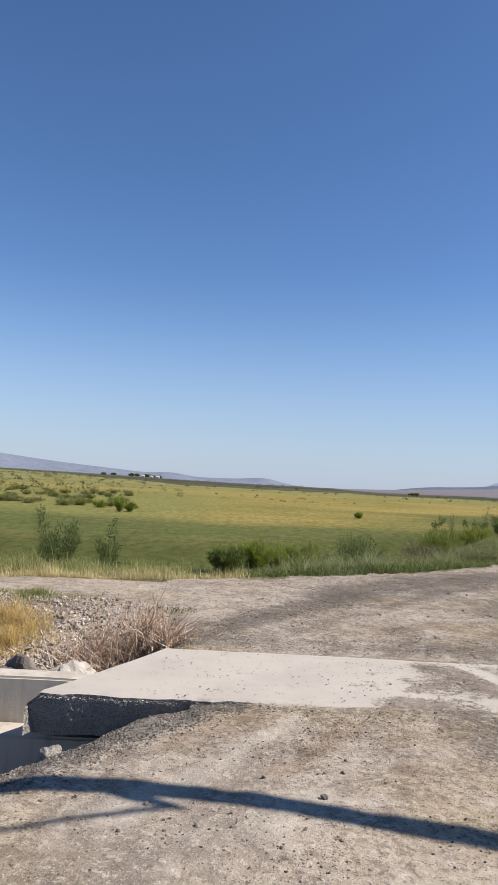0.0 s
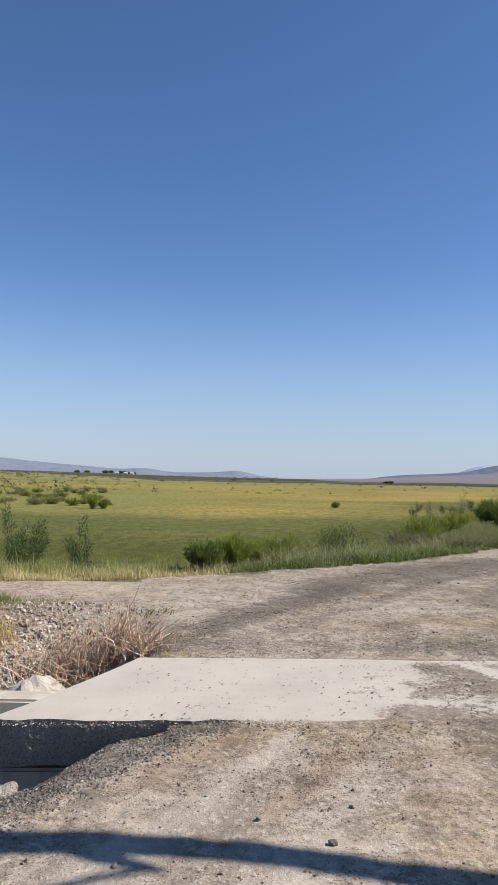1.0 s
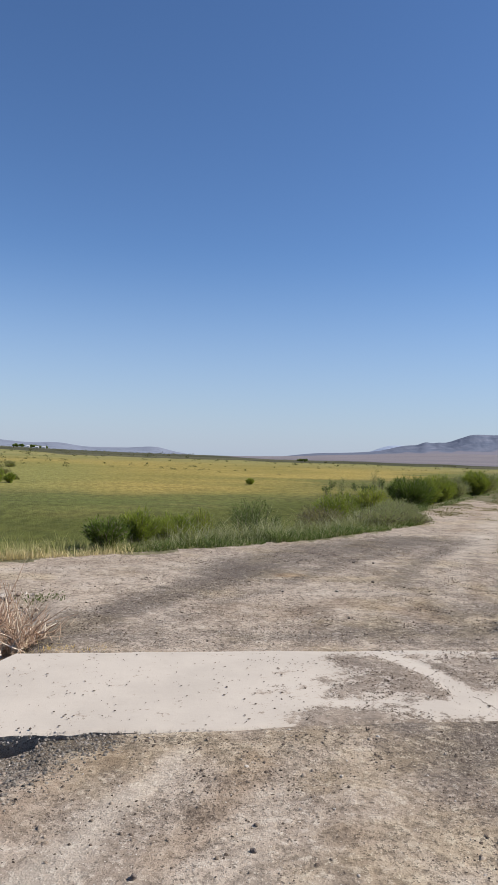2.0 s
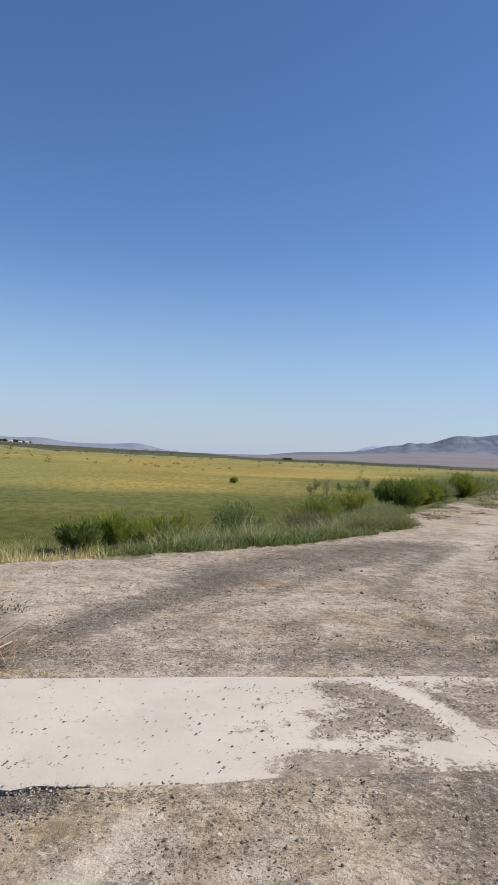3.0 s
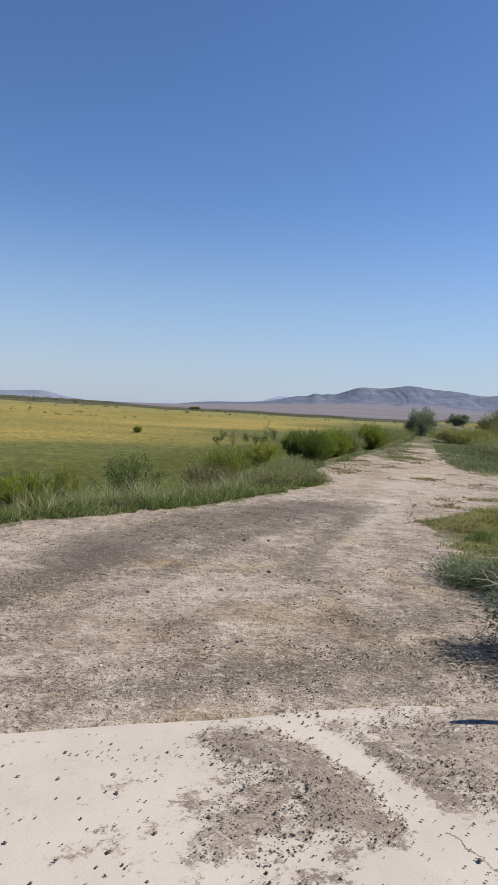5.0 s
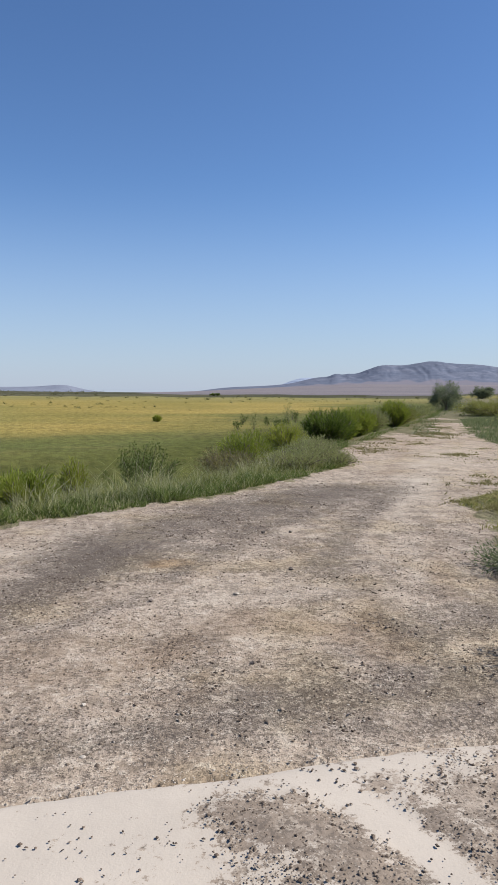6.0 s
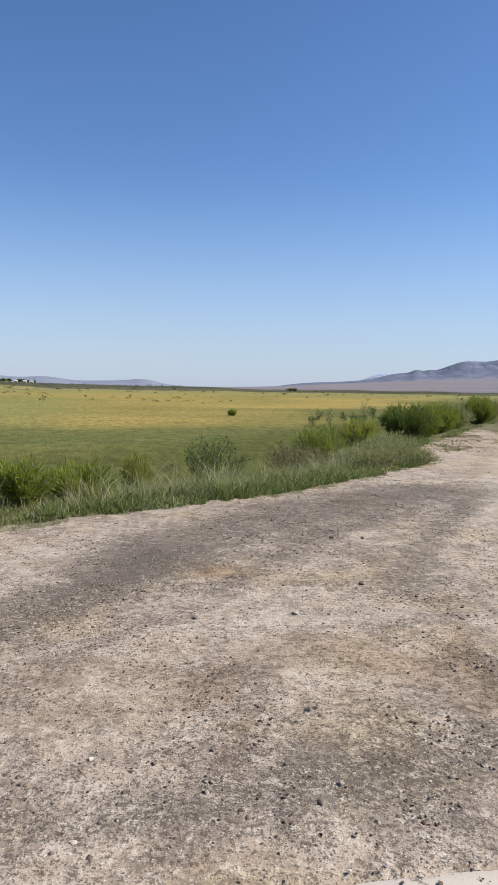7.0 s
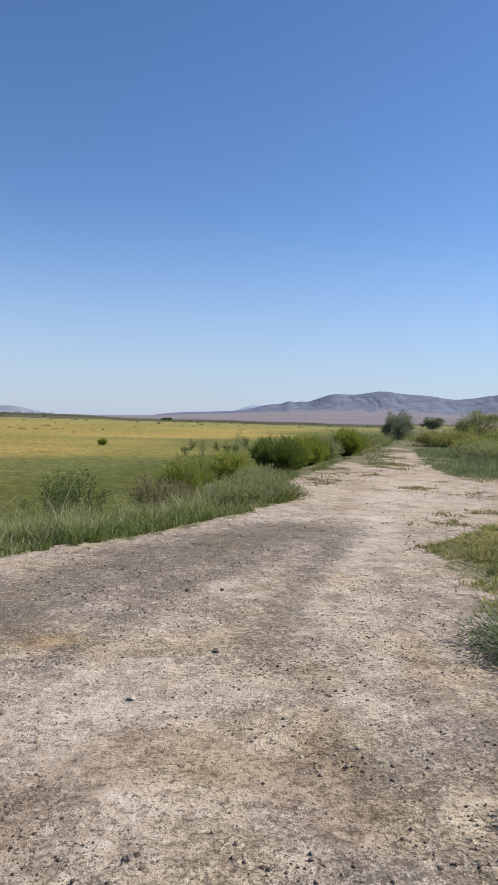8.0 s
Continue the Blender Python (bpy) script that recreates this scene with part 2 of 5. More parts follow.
TURF = leaf_material("worn_turf", (0.13, 0.125, 0.05), (0.30, 0.27, 0.12), (0.20, 0.16, 0.08), 0.5)
MEADOW = leaf_material("meadow_blades", (0.12, 0.145, 0.028), (0.30, 0.30, 0.085), (0.22, 0.22, 0.06), 0.5)
STRAW = leaf_material("dry_straw", (0.58, 0.40, 0.12), (0.80, 0.62, 0.28), (0.70, 0.51, 0.20), 0.5)
TWIG = leaf_material("dry_stalks", (0.28, 0.15, 0.085), (0.66, 0.50, 0.36), (0.42, 0.25, 0.15), 0.1)
PALE_STALK = plain_material("pale_stalk", (0.50, 0.40, 0.29), (0.68, 0.58, 0.46), 15)
BUSH_GREEN = leaf_material("bright_bush_leaves", (0.115, 0.160, 0.020), (0.27, 0.315, 0.046), (0.28, 0.31, 0.05), 0.40)
BUSH_DARK = leaf_material("dark_bush_leaves", (0.050, 0.082, 0.015), (0.170, 0.225, 0.038), (0.15, 0.20, 0.032), 0.33)
WILLOW = leaf_material("willow_leaves", (0.045, 0.072, 0.020), (0.150, 0.190, 0.055), None, 0.34)
TUMBLE = leaf_material("tumbleweed_leaves", (0.080, 0.115, 0.056), (0.235, 0.27, 0.145), (0.16, 0.195, 0.092), 0.45)
BUSH_GREY = leaf_material("grey_bush_leaves", (0.15, 0.17, 0.058), (0.32, 0.33, 0.14), None, 0.45)
BUSH_YELLOW = leaf_material("yellow_green_leaves", (0.185, 0.225, 0.03), (0.32, 0.335, 0.058), None, 0.45)
TREE_LEAF = leaf_material("silver_green_leaves", (0.10, 0.13, 0.07), (0.25, 0.28, 0.18), (0.18, 0.21, 0.11), 0.5)
MOUND = leaf_material("olive_mound_leaves", (0.15, 0.165, 0.036), (0.30, 0.305, 0.09), (0.25, 0.24, 0.07), 0.4)
PALE_BRUSH = leaf_material("pale_brush_leaves", (0.19, 0.195, 0.07), (0.34, 0.325, 0.13), None, 0.4)
BARK = plain_material("bark", (0.10, 0.08, 0.06), (0.19, 0.155, 0.12), 20)
PALE_TWIG = plain_material("pale_stems", (0.30, 0.27, 0.20), (0.42, 0.38, 0.29), 20)
STEEL = plain_material("rusted_steel", (0.10, 0.06, 0.04), (0.17, 0.10, 0.07), 30, 0.6)
WHITE_PAINT = plain_material("white_paint", (0.74, 0.74, 0.73), (0.80, 0.80, 0.79), 1, 0.6)
ROOF = plain_material("grey_roof", (0.42, 0.42, 0.43), (0.5, 0.5, 0.5), 1, 0.6)
GLASS_DARK = plain_material("dark_glazing", (0.03, 0.035, 0.04), (0.05, 0.055, 0.06), 1, 0.2)
# rock tones with the haze of distance put into the colour, palest farthest
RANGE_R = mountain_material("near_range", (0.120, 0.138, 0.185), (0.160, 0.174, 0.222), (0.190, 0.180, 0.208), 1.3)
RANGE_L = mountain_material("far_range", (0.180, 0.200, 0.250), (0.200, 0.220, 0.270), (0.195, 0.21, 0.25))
RANGE_F = mountain_material("hazed_range", (0.33, 0.38, 0.48), (0.35, 0.40, 0.50), (0.35, 0.39, 0.48))


# ---- numbers and meshes ----
rng = np.random.default_rng(5)


def smooth(lo, hi, v):
    s = np.clip((v - lo) / (hi - lo), 0, 1)
    return s * s * (3 - 2 * s)


LATTICE = np.random.default_rng(11).random((256, 256))


def value_noise(x, y):
    xi, yi = np.floor(x).astype(int), np.floor(y).astype(int)
    fx, fy = x - xi, y - yi
    fx, fy = fx * fx * (3 - 2 * fx), fy * fy * (3 - 2 * fy)
    a, b = LATTICE[xi % 256, yi % 256], LATTICE[(xi + 1) % 256, yi % 256]
    c, d = LATTICE[xi % 256, (yi + 1) % 256], LATTICE[(xi + 1) % 256, (yi + 1) % 256]
    return (a * (1 - fx) + b * fx) * (1 - fy) + (c * (1 - fx) + d * fx) * fy


def fbm(x, y, octaves=4):
    total, amp, norm = 0, 1.0, 0
    for i in range(octaves):
        total, norm = total + amp * value_noise(x * 2 ** i + 17.3 * i, y * 2 ** i + 9.1 * i), norm + amp
        amp *= 0.5
    return total / norm


def raw_mesh(name, verts, faces, material, flat=True):
    """A mesh from arrays; faces is an (n, 3) or (n, 4) array."""
    me = bpy.data.meshes.new(name)
    verts, faces = np.asarray(verts, np.float32), np.asarray(faces, np.int32)
    n, k = faces.shape
    me.vertices.add(len(verts)), me.loops.add(n * k), me.polygons.add(n)
    me.vertices.foreach_set("co", verts.ravel())
    me.loops.foreach_set("vertex_index", faces.ravel())
    me.polygons.foreach_set("loop_start", np.arange(0, n * k, k, dtype=np.int32))
    me.polygons.foreach_set("use_smooth", np.full(n, not flat))
    me.update(calc_edges=True)
    me.materials.append(material)
    return me


def put_attr(me, name, values):
    a = me.attributes.new(name, "FLOAT", "POINT")
    a.data.foreach_set("value", np.asarray(values, np.float32))


def thing(name, at=(0, 0, 0)):
    ob = new(name)
    ob.location = at
    return ob


def part(name, me, parent, label=""):
    """One mesh as a part of a thing; the mesh is given about the thing's own base."""
    ob = new(name, me)
    ob.parent = parent
    return tagged(ob, label)


def bm_mesh(name, bm, material, flat=True):
    me = bpy.data.meshes.new(name)
    bm.to_mesh(me)
    bm.free()
    me.materials.append(material)
    for p in me.polygons:
        p.use_smooth = not flat
    return me


def tube(points, radii, sides=5):
    """Vertices and triangles of a tapered tube through points."""
    points = np.asarray(points, float)
    d = np.gradient(points, axis=0)
    d /= np.linalg.norm(d, axis=1)[:, None] + 1e-9
    ref = np.where(np.abs(d[:, 2:]) > 0.9, np.array([[1.0, 0, 0]]), np.array([[0, 0, 1.0]]))
    u = np.cross(d, ref)
    u /= np.linalg.norm(u, axis=1)[:, None] + 1e-9
    w = np.cross(d, u)
    ang = np.arange(sides) / sides * 2 * np.pi
    ring = points[:, None] + (u[:, None] * np.cos(ang)[None, :, None] + w[:, None] * np.sin(ang)[None, :, None]) * np.asarray(radii)[:, None, None]
    n = len(points)
    i = np.arange(n - 1)[:, None] * sides
    j = np.arange(sides)[None]
    k = (j + 1) % sides
    q = np.stack([i + j, i + k, i + sides + k, i + sides + j], -1).reshape(-1, 4)
    cap = np.array([[(n - 1) * sides + 0, (n - 1) * sides + 1, (n - 1) * sides + 2, (n - 1) * sides + min(3, sides - 1)]])
    return ring.reshape(-1, 3), np.concatenate([q, cap]) if sides > 3 else q


# ---- the lie of the land ----
EDGE_X = (-4000, -60, -4, -2, 0, 1.8, 3.2, 4.7, 6.1, 6.5, 7.4, 8.9, 11.4, 14.2, 21.7, 37, 80, 4000)
EDGE_Y = (9.0, 9.0, 9.65, 9.95, 10.85, 11.7, 12.75, 14.15, 15.5, 17.4, 19.0, 20.8, 24.5, 28.2, 39.0, 63, 132, 6300)
RIGHT_Y = (-4000, 2, 5.9, 6.4, 6.9, 7.8, 8.2, 8.7, 9.5, 10.4, 11.3, 14)
RIGHT_X = (4.2, 4.2, 4.2, 4.3, 4.5, 4.7, 4.6, 4.85, 5.2, 5.45, 5.85, 6.2)
LANE_Y = (18, 19.7, 21.5, 26.8, 36.3, 60, 130, 6300)
LANE_X = (13.4, 12.3, 12.9, 15.8, 21.4, 37.3, 82, 4020)


def road_inside(x, y):
    """Metres inside the bare dirt; negative on the verges."""
    wob = (fbm(x * 1.3, y * 1.3, 3) - 0.5) * 0.45 + (fbm(x * 5, y * 5, 3) - 0.5) * 0.45
    v1 = np.minimum(x - np.interp(y, RIGHT_Y, RIGHT_X), 11.35 + 0.6 * (x - 5.95) - y)
    v2 = np.minimum(x - np.interp(y, LANE_Y, LANE_X), y - 19.0)
    middle = 0.55 - np.abs(x - np.interp(y, LANE_Y, LANE_X) + 1.7 - 0.2 * (y > 40)) - np.maximum(0, 23.5 - y)
    end = (y - 44) * 0.3
    inside = np.minimum(field_side(x, y), -np.maximum(np.maximum(v1, v2), np.maximum(middle, end)))
    return inside + wob * smooth(0, 6, y)


def field_side(x, y):
    return (np.interp(x, EDGE_X, EDGE_Y) - y) * 0.75


def land(x, y):
    """The height of the ground."""
    x, y = np.asarray(x, float), np.asarray(y, float)
    r = np.hypot(x, y)
    out = -field_side(x, y)
    z = (fbm(x * 0.9, y * 0.9, 4) - 0.5) * 0.05 * smooth(0, 1, 8 - np.abs(y - 6) + 6)
    z = z + (fbm(x * 7, y * 7, 3) - 0.5) * 0.022
    z = z - 1.2 * smooth(0.2, 5.5, out) + smooth(0, 8, out) * (fbm(x * 0.15, y * 0.15, 3) - 0.5) * 0.35 * smooth(90, 40, r)
    # low hummocks on the other verge
    v1 = smooth(0, 1.2, x - np.interp(y, RIGHT_Y, RIGHT_X)) * smooth(14, 11, y)
    z = z + 0.10 * v1 * fbm(x * 1.5, y * 1.5, 3)
    # shoulder falling into the canal
    s = (-1.6 * (x + 1.45) + 1.25 * (y - 2.62)) / 2.03
    canal = smooth(5.0, 4.85, y) * smooth(0.25, -0.2, x)
    s = np.maximum(s, 0)
    z = z - canal * np.clip((0.12 + 0.10 * smooth(-0.9, -1.4, x)) * s + (0.2 + 0.1 * smooth(-0.9, -1.4, x)) * s * s + (fbm(x * 5, y * 5, 3) - 0.5) * 0.05 * (s > 0), 0, 1.2)
    # hollow behind the canal wall
    z = z - 0.55 * smooth(-0.75, -1.5, x) * smooth(4.8, 5.0, y) * smooth(8.2, 5.6, y)
    # bed under the slab
    under = smooth(4.20, 4.30, y) * smooth(5.74, 5.64, y) * smooth(-1.9, -1.6, x) * smooth(4.6, 4.3, x)
    z = z * (1 - 0.7 * smooth(3.7, 4.2, y) * smooth(6.3, 5.75, y) * (x > -0.6)) - 0.09 * under - 0.012 * smooth(3.9, 4.15, y) * smooth(6.0, 5.8, y)
    z = z + (0.016 * smooth(-0.7, 0.1, x) + 0.016 * smooth(0.45, 0.9, x)) * smooth(3.7, 4.12, y) * (y < 4.3)
    # alluvial slope up to the hills
    az = np.degrees(np.arctan2(x, y))
    slope = np.interp(az, (-180, -60, -20, -9, 0, 7, 13, 16, 24, 60, 180), (-0.3, 0.0, -0.05, -0.25, -0.58, -0.6, -0.2, -0.03, 0.35, 0.35, -0.3))
    far = smooth(220, 900, r)
    z = z * (1 - far) + far * (1.55 + r * np.tan(np.radians(slope)))
    return z


def track(X, Y, points, width):
    """1 along a line through points, falling off over width on both sides."""
    best = np.full(np.shape(X), 1e9)
    for (ax, ay), (bx, by) in zip(points, points[1:]):
        k = np.clip(((X - ax) * (bx - ax) + (Y - ay) * (by - ay)) / ((bx - ax) ** 2 + (by - ay) ** 2), 0, 1)
        best = np.minimum(best, np.hypot(X - ax - k * (bx - ax), Y - ay - k * (by - ay)))
    return np.exp(-(best / width) ** 2)


def soil_maps(X, Y):
    """Where the dirt is gravelly, ochre, pale and brown, each from 0 to about 1."""
    def blob(x, y, rx, ry, turn=0.0):
        c, s = math.cos(radians(turn)), math.sin(radians(turn))
        u, v = (X - x) * c + (Y - y) * s, -(X - x) * s + (Y - y) * c
        return np.exp(-((u / rx) ** 2 + (v / ry) ** 2))

    def line(points, width):
        return track(X, Y, points, width)

    shoulder = (-1.6 * (X + 1.45) + 1.25 * (Y - 2.62)) / 2.03
    # wheel-swept gravel: one long bend from the deck to the far verge, and lesser ones
    gravel = (0.85 * smooth(-0.12, 0.08, shoulder) * (Y < 4.4) * (X < 0.6) + 0.75 * blob(-0.3, 4.08, 0.9, 0.10)
              + 1.05 * line([(-0.8, 6.1), (-0.45, 6.9), (0.2, 7.85), (0.8, 8.6), (1.3, 9.4)], 0.34)
              + 0.95 * line([(1.1, 9.3), (1.8, 10.3), (2.6, 11.1), (3.6, 11.9), (4.9, 12.7)], 0.62)
              + 0.45 * line([(2.9, 8.2), (3.15, 8.9), (3.5, 9.6), (4.3, 10.7), (6.2, 13.2)], 0.20)
              + 0.40 * line([(-0.2, 6.1), (0.6, 7.3), (1.6, 8.4), (2.6, 9.9), (3.6, 10.9)], 0.16)
              + 0.50 * blob(1.95, 6.2, 0.65, 0.36, -8) + 0.45 * blob(1.5, 6.8, 0.2, 0.45) + 0.50 * blob(0.7, 6.1, 1.3, 0.28, 4)
              + 0.40 * blob(2.8, 6.2, 0.6, 0.30) + 0.5 * blob(2.2, 3.9, 1.2, 0.35) + 0.4 * blob(0.3, 3.6, 0.7, 0.35, 30)
              + 0.35 * blob(3.3, 7.1, 1.0, 0.3, 20) + 0.30 * blob(4.6, 12.2, 1.9, 0.7, 50)
              + 0.05 + 0.20 * smooth(5.4, 5.9, Y) * smooth(-1.5, 0.2, X) + 0.18 * smooth(1.5, 3, X) * smooth(5.4, 6, Y) * smooth(15, 11, Y)
              + 0.12 * smooth(1.2, 2.4, X) * smooth(5.6, 5.9, Y) * smooth(10.5, 8.5, Y) + 0.62 * smooth(0.8, 1.6, X) * (Y < 4.3) + 0.3 * smooth(-1.2, -2.0, X) * (Y > 4.8) * (Y < 8.3))
    ochre = (0.9 * blob(1.72, 8.95, 0.30, 0.22) + 0.35 * blob(0.4, 10.2, 0.4, 0.2)
             + 0.3 * blob(1.1, 3.2, 0.8, 0.5) + 0.42 * smooth(12, 18, Y))
    pale = (0.6 * blob(-1.6, 9.2, 2.2, 0.5, 10) + 0.55 * blob(0.5, 9.7, 0.5, 0.45, 40) + 0.3 * blob(8.4, 16.5, 4.5, 1.3, 50)
            + 0.42 * line([(2.9, 7.1), (3.3, 8.0), (3.9, 8.7), (4.2, 9.5), (5.0, 11.2), (6.4, 13.4)], 0.26)
            + 0.50 * line([(1.7, 7.9), (2.45, 7.93), (2.76, 7.95)], 0.28) + 0.45 * line([(1.9, 8.3), (2.2, 8.9), (2.7, 9.5), (3.3, 10.2)], 0.25)
            + 0.40 * blob(1.85, 6.95, 0.35, 0.10, 10) + 1.0 * line([(1.74, 6.22), (1.73, 5.84)], 0.030)
            + 0.55 * blob(-0.5, 2.2, 0.9, 1.0) + 0.85 * line([(-0.8, 2.4), (-0.37, 3.05), (-0.2, 3.4), (0.15, 3.95)], 0.11)
            + 0.45 * line([(-0.1, 2.3), (0.35, 3.0), (0.7, 3.9)], 0.14) + 0.4 * line([(-0.75, 2.9), (-0.5, 3.5), (-0.3, 4.0)], 0.08)
            + 0.3 * blob(6.4, 13.0, 2.4, 0.3, 62) + 0.45 * blob(10, 18, 9, 1.0, 52))
    damp = (0.8 * blob(0.65, 7.3, 0.45, 0.3, 20) + 0.6 * blob(0.9, 6.8, 0.5, 0.2, 10) + 0.7 * blob(1.45, 7.1, 0.35, 0.35, 20)
            + 0.9 * line([(2.0, 7.45), (2.45, 7.1), (2.66, 6.8)], 0.26) + 0.7 * line([(2.55, 6.7), (2.8, 7.4), (3.1, 8.2)], 0.16)
            + 0.6 * blob(1.4, 6.45, 0.35, 0.18) + 0.6 * line([(3.5, 7.6), (3.95, 8.5), (4.4, 9.4)], 0.18)
            + 0.95 * line([(-0.62, 3.3), (-0.45, 3.7), (-0.25, 3.9)], 0.17) + 0.95 * line([(0.0, 3.0), (0.25, 3.45), (0.5, 3.8)], 0.13) + 0.6 * blob(0.75, 3.2, 0.15, 0.5) + 0.6 * blob(1.5, 3.2, 0.5, 0.4)
            + 0.6 * blob(7.0, 14.6, 0.9, 0.3, 10) + 0.55 * blob(11, 20.5, 1.6, 0.5, 30)
            + 0.5 * line([(5.6, 13.2), (8.0, 17.0), (10.6, 21.6), (15, 29)], 0.35)) * (0.5 + fbm(X * 3, Y * 3, 4))
    return gravel, ochre, pale, damp


def grow(a, b, step, ratio, limit):
    """Grid lines: even from a to b, then ever wider on both sides."""
    mid = np.arange(a, b, step)
    wide = []
    d, s = 0.0, step
    while d < limit:
        s *= ratio
        d += s
        wide.append(d)
    return np.concatenate([a - np.array(wide[::-1]), mid, mid[-1] + np.array(wide)])


def ground():
    gx, gy = grow(-2.6, 6.4, 0.06, 1.075, 4700), grow(1.0, 12.4, 0.06, 1.075, 4700)
    X, Y = np.meshgrid(gx, gy)
    Z = land(X, Y)
    R = np.hypot(X, Y)
    az = np.degrees(np.arctan2(X, Y))
    road = road_inside(X, Y)
    nx, ny = len(gx), len(gy)
    idx = np.arange(nx * ny).reshape(ny, nx)
    quads = np.stack([idx[:-1, :-1], idx[:-1, 1:], idx[1:, 1:], idx[1:, :-1]], -1).reshape(-1, 4)

    gravel, ochre, pale, damp = soil_maps(X, Y)
    out = -field_side(X, Y)
    dry = smooth(13, 40, out + (fbm(X * 0.06, Y * 0.1, 5) - 0.5) * 30)
    lush = smooth(4, -12, X) * smooth(160, 60, R)
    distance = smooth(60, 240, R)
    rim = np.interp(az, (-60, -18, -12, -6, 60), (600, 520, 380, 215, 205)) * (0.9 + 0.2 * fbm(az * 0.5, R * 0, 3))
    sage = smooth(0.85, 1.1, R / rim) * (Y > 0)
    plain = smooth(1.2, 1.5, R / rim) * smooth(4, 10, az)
    verge = smooth(3.0, 0.5, np.abs(out)) * 0.8
    mat = X - np.interp(Y, RIGHT_Y, RIGHT_X)
    verge = np.maximum(verge, (smooth(0.5, 0.0, mat) + 0.45 * smooth(-0.2, 0.2, mat)) * (Y < 14) * (X < 30))
    dry = np.where((Y < 16) & (out < -2) & (mat > -0.2), 0.3, dry)
    lane = X - np.interp(Y, LANE_Y, LANE_X)
    verge = np.maximum(verge, (lane > -4) * (out < 0) * (Y > 15) * smooth(9, 2, lane) * 0.9 * (R < 130))
    dry = np.where((out < -1) & (Y > 15) & (R < 400), 0.5, dry)
    ditch = smooth(1.0, 3.0, out) * smooth(20, 10, out) * (R < 120)
    keep = road.ravel()[quads].mean(1) > 0
    keep &= R.ravel()[quads].mean(1) < 120
    verts = np.stack([X, Y, Z], -1).reshape(-1, 3)
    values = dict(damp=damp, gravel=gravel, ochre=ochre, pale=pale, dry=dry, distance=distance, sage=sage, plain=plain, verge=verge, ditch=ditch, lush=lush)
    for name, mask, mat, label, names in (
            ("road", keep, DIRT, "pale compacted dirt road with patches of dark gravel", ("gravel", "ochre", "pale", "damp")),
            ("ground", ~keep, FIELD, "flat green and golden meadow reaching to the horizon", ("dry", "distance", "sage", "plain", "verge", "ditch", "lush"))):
        q = quads[mask]
        used, flat = np.unique(q.ravel(), return_inverse=True)
        me = raw_mesh(name, verts[used], flat.reshape(-1, 4), mat, flat=False)
        for nm in names:
            put_attr(me, nm, values[nm].ravel()[used])
        tagged(new(name, me), label, "road" if name == "road" else "ground", kind="structure")


ground()


# ---- distant hills ----
def hills(name, label, near, far, az0, az1, bumps, material, dip, rough):
    """A range of hills as a sheet from its foot to behind its crest; bumps are (bearing, degrees high, degrees wide)."""
    az = np.linspace(az0, az1, 460)
    d = np.linspace(0, 1, 54)
    A, D = np.meshgrid(az, d)
    crest = sum(h * np.exp(-0.5 * ((A - c) / w) ** 2) for c, h, w in bumps)
    shape = np.where(D < 0.8, smooth(0, 1, D / 0.8) ** 0.9, 1 - 0.5 * (D - 0.8) / 0.2)
    R = near + (far - near) * D
    gullies = np.abs(fbm(A * 1.3 + D * 2.6 + 1.6 * fbm(A * 0.8, D * 4, 3), D * 3.4 + A * 0.5, 6) - 0.5) * 2
    wave = 1 - rough * gullies * np.sin(np.pi * np.clip(D / 0.8, 0, 1)) + rough * 0.20 * (fbm(A * 2.5, D * 0, 5) - 0.5) - rough * 0.10 * np.abs(fbm(A * 5.5, D * 0 + 3, 3) - 0.5)
    X, Y = R * np.sin(np.radians(A)), R * np.cos(np.radians(A))
    foot = land(X, Y) - 3
    shape = shape * smooth(az0, az0 + 5, A) * smooth(az1, az1 - 5, A)
    Z = np.maximum(foot, foot + (1.55 + R * np.tan(np.radians(crest - dip)) - foot) * shape * wave)
    idx = np.arange(X.size).reshape(X.shape)
    quads = np.stack([idx[:-1, :-1], idx[:-1, 1:], idx[1:, 1:], idx[1:, :-1]], -1).reshape(-1, 4)
    me = raw_mesh(name, np.stack([X, Y, Z], -1).reshape(-1, 3), quads, material, flat=False)
    put_attr(me, "skirt", (smooth(0.30, 0.12, D + 0.18 * (fbm(A, D * 5, 3) - 0.5))).ravel())
    return tagged(new(name, me), label, "hills", kind="structure")


hills("backdrop", "desert mountain tinted blue-grey by painted haze, with a broad rounded crest", 2900, 4300, 10, 56,
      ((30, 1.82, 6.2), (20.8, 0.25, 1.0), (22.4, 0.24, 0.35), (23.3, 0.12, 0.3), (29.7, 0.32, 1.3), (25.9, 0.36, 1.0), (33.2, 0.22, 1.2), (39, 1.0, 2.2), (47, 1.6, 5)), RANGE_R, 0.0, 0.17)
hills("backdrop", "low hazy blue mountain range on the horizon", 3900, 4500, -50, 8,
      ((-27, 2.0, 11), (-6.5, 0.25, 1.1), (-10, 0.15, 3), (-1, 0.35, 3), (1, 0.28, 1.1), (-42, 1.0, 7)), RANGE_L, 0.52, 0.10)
hills("backdrop", "far peaks painted pale with haze behind the nearer mountain", 4450, 4650, 14, 30, ((19.6, 0.55, 1.2), (22.5, 0.7, 2), (26, 0.7, 2)), RANGE_F, 0.0, 0.2)


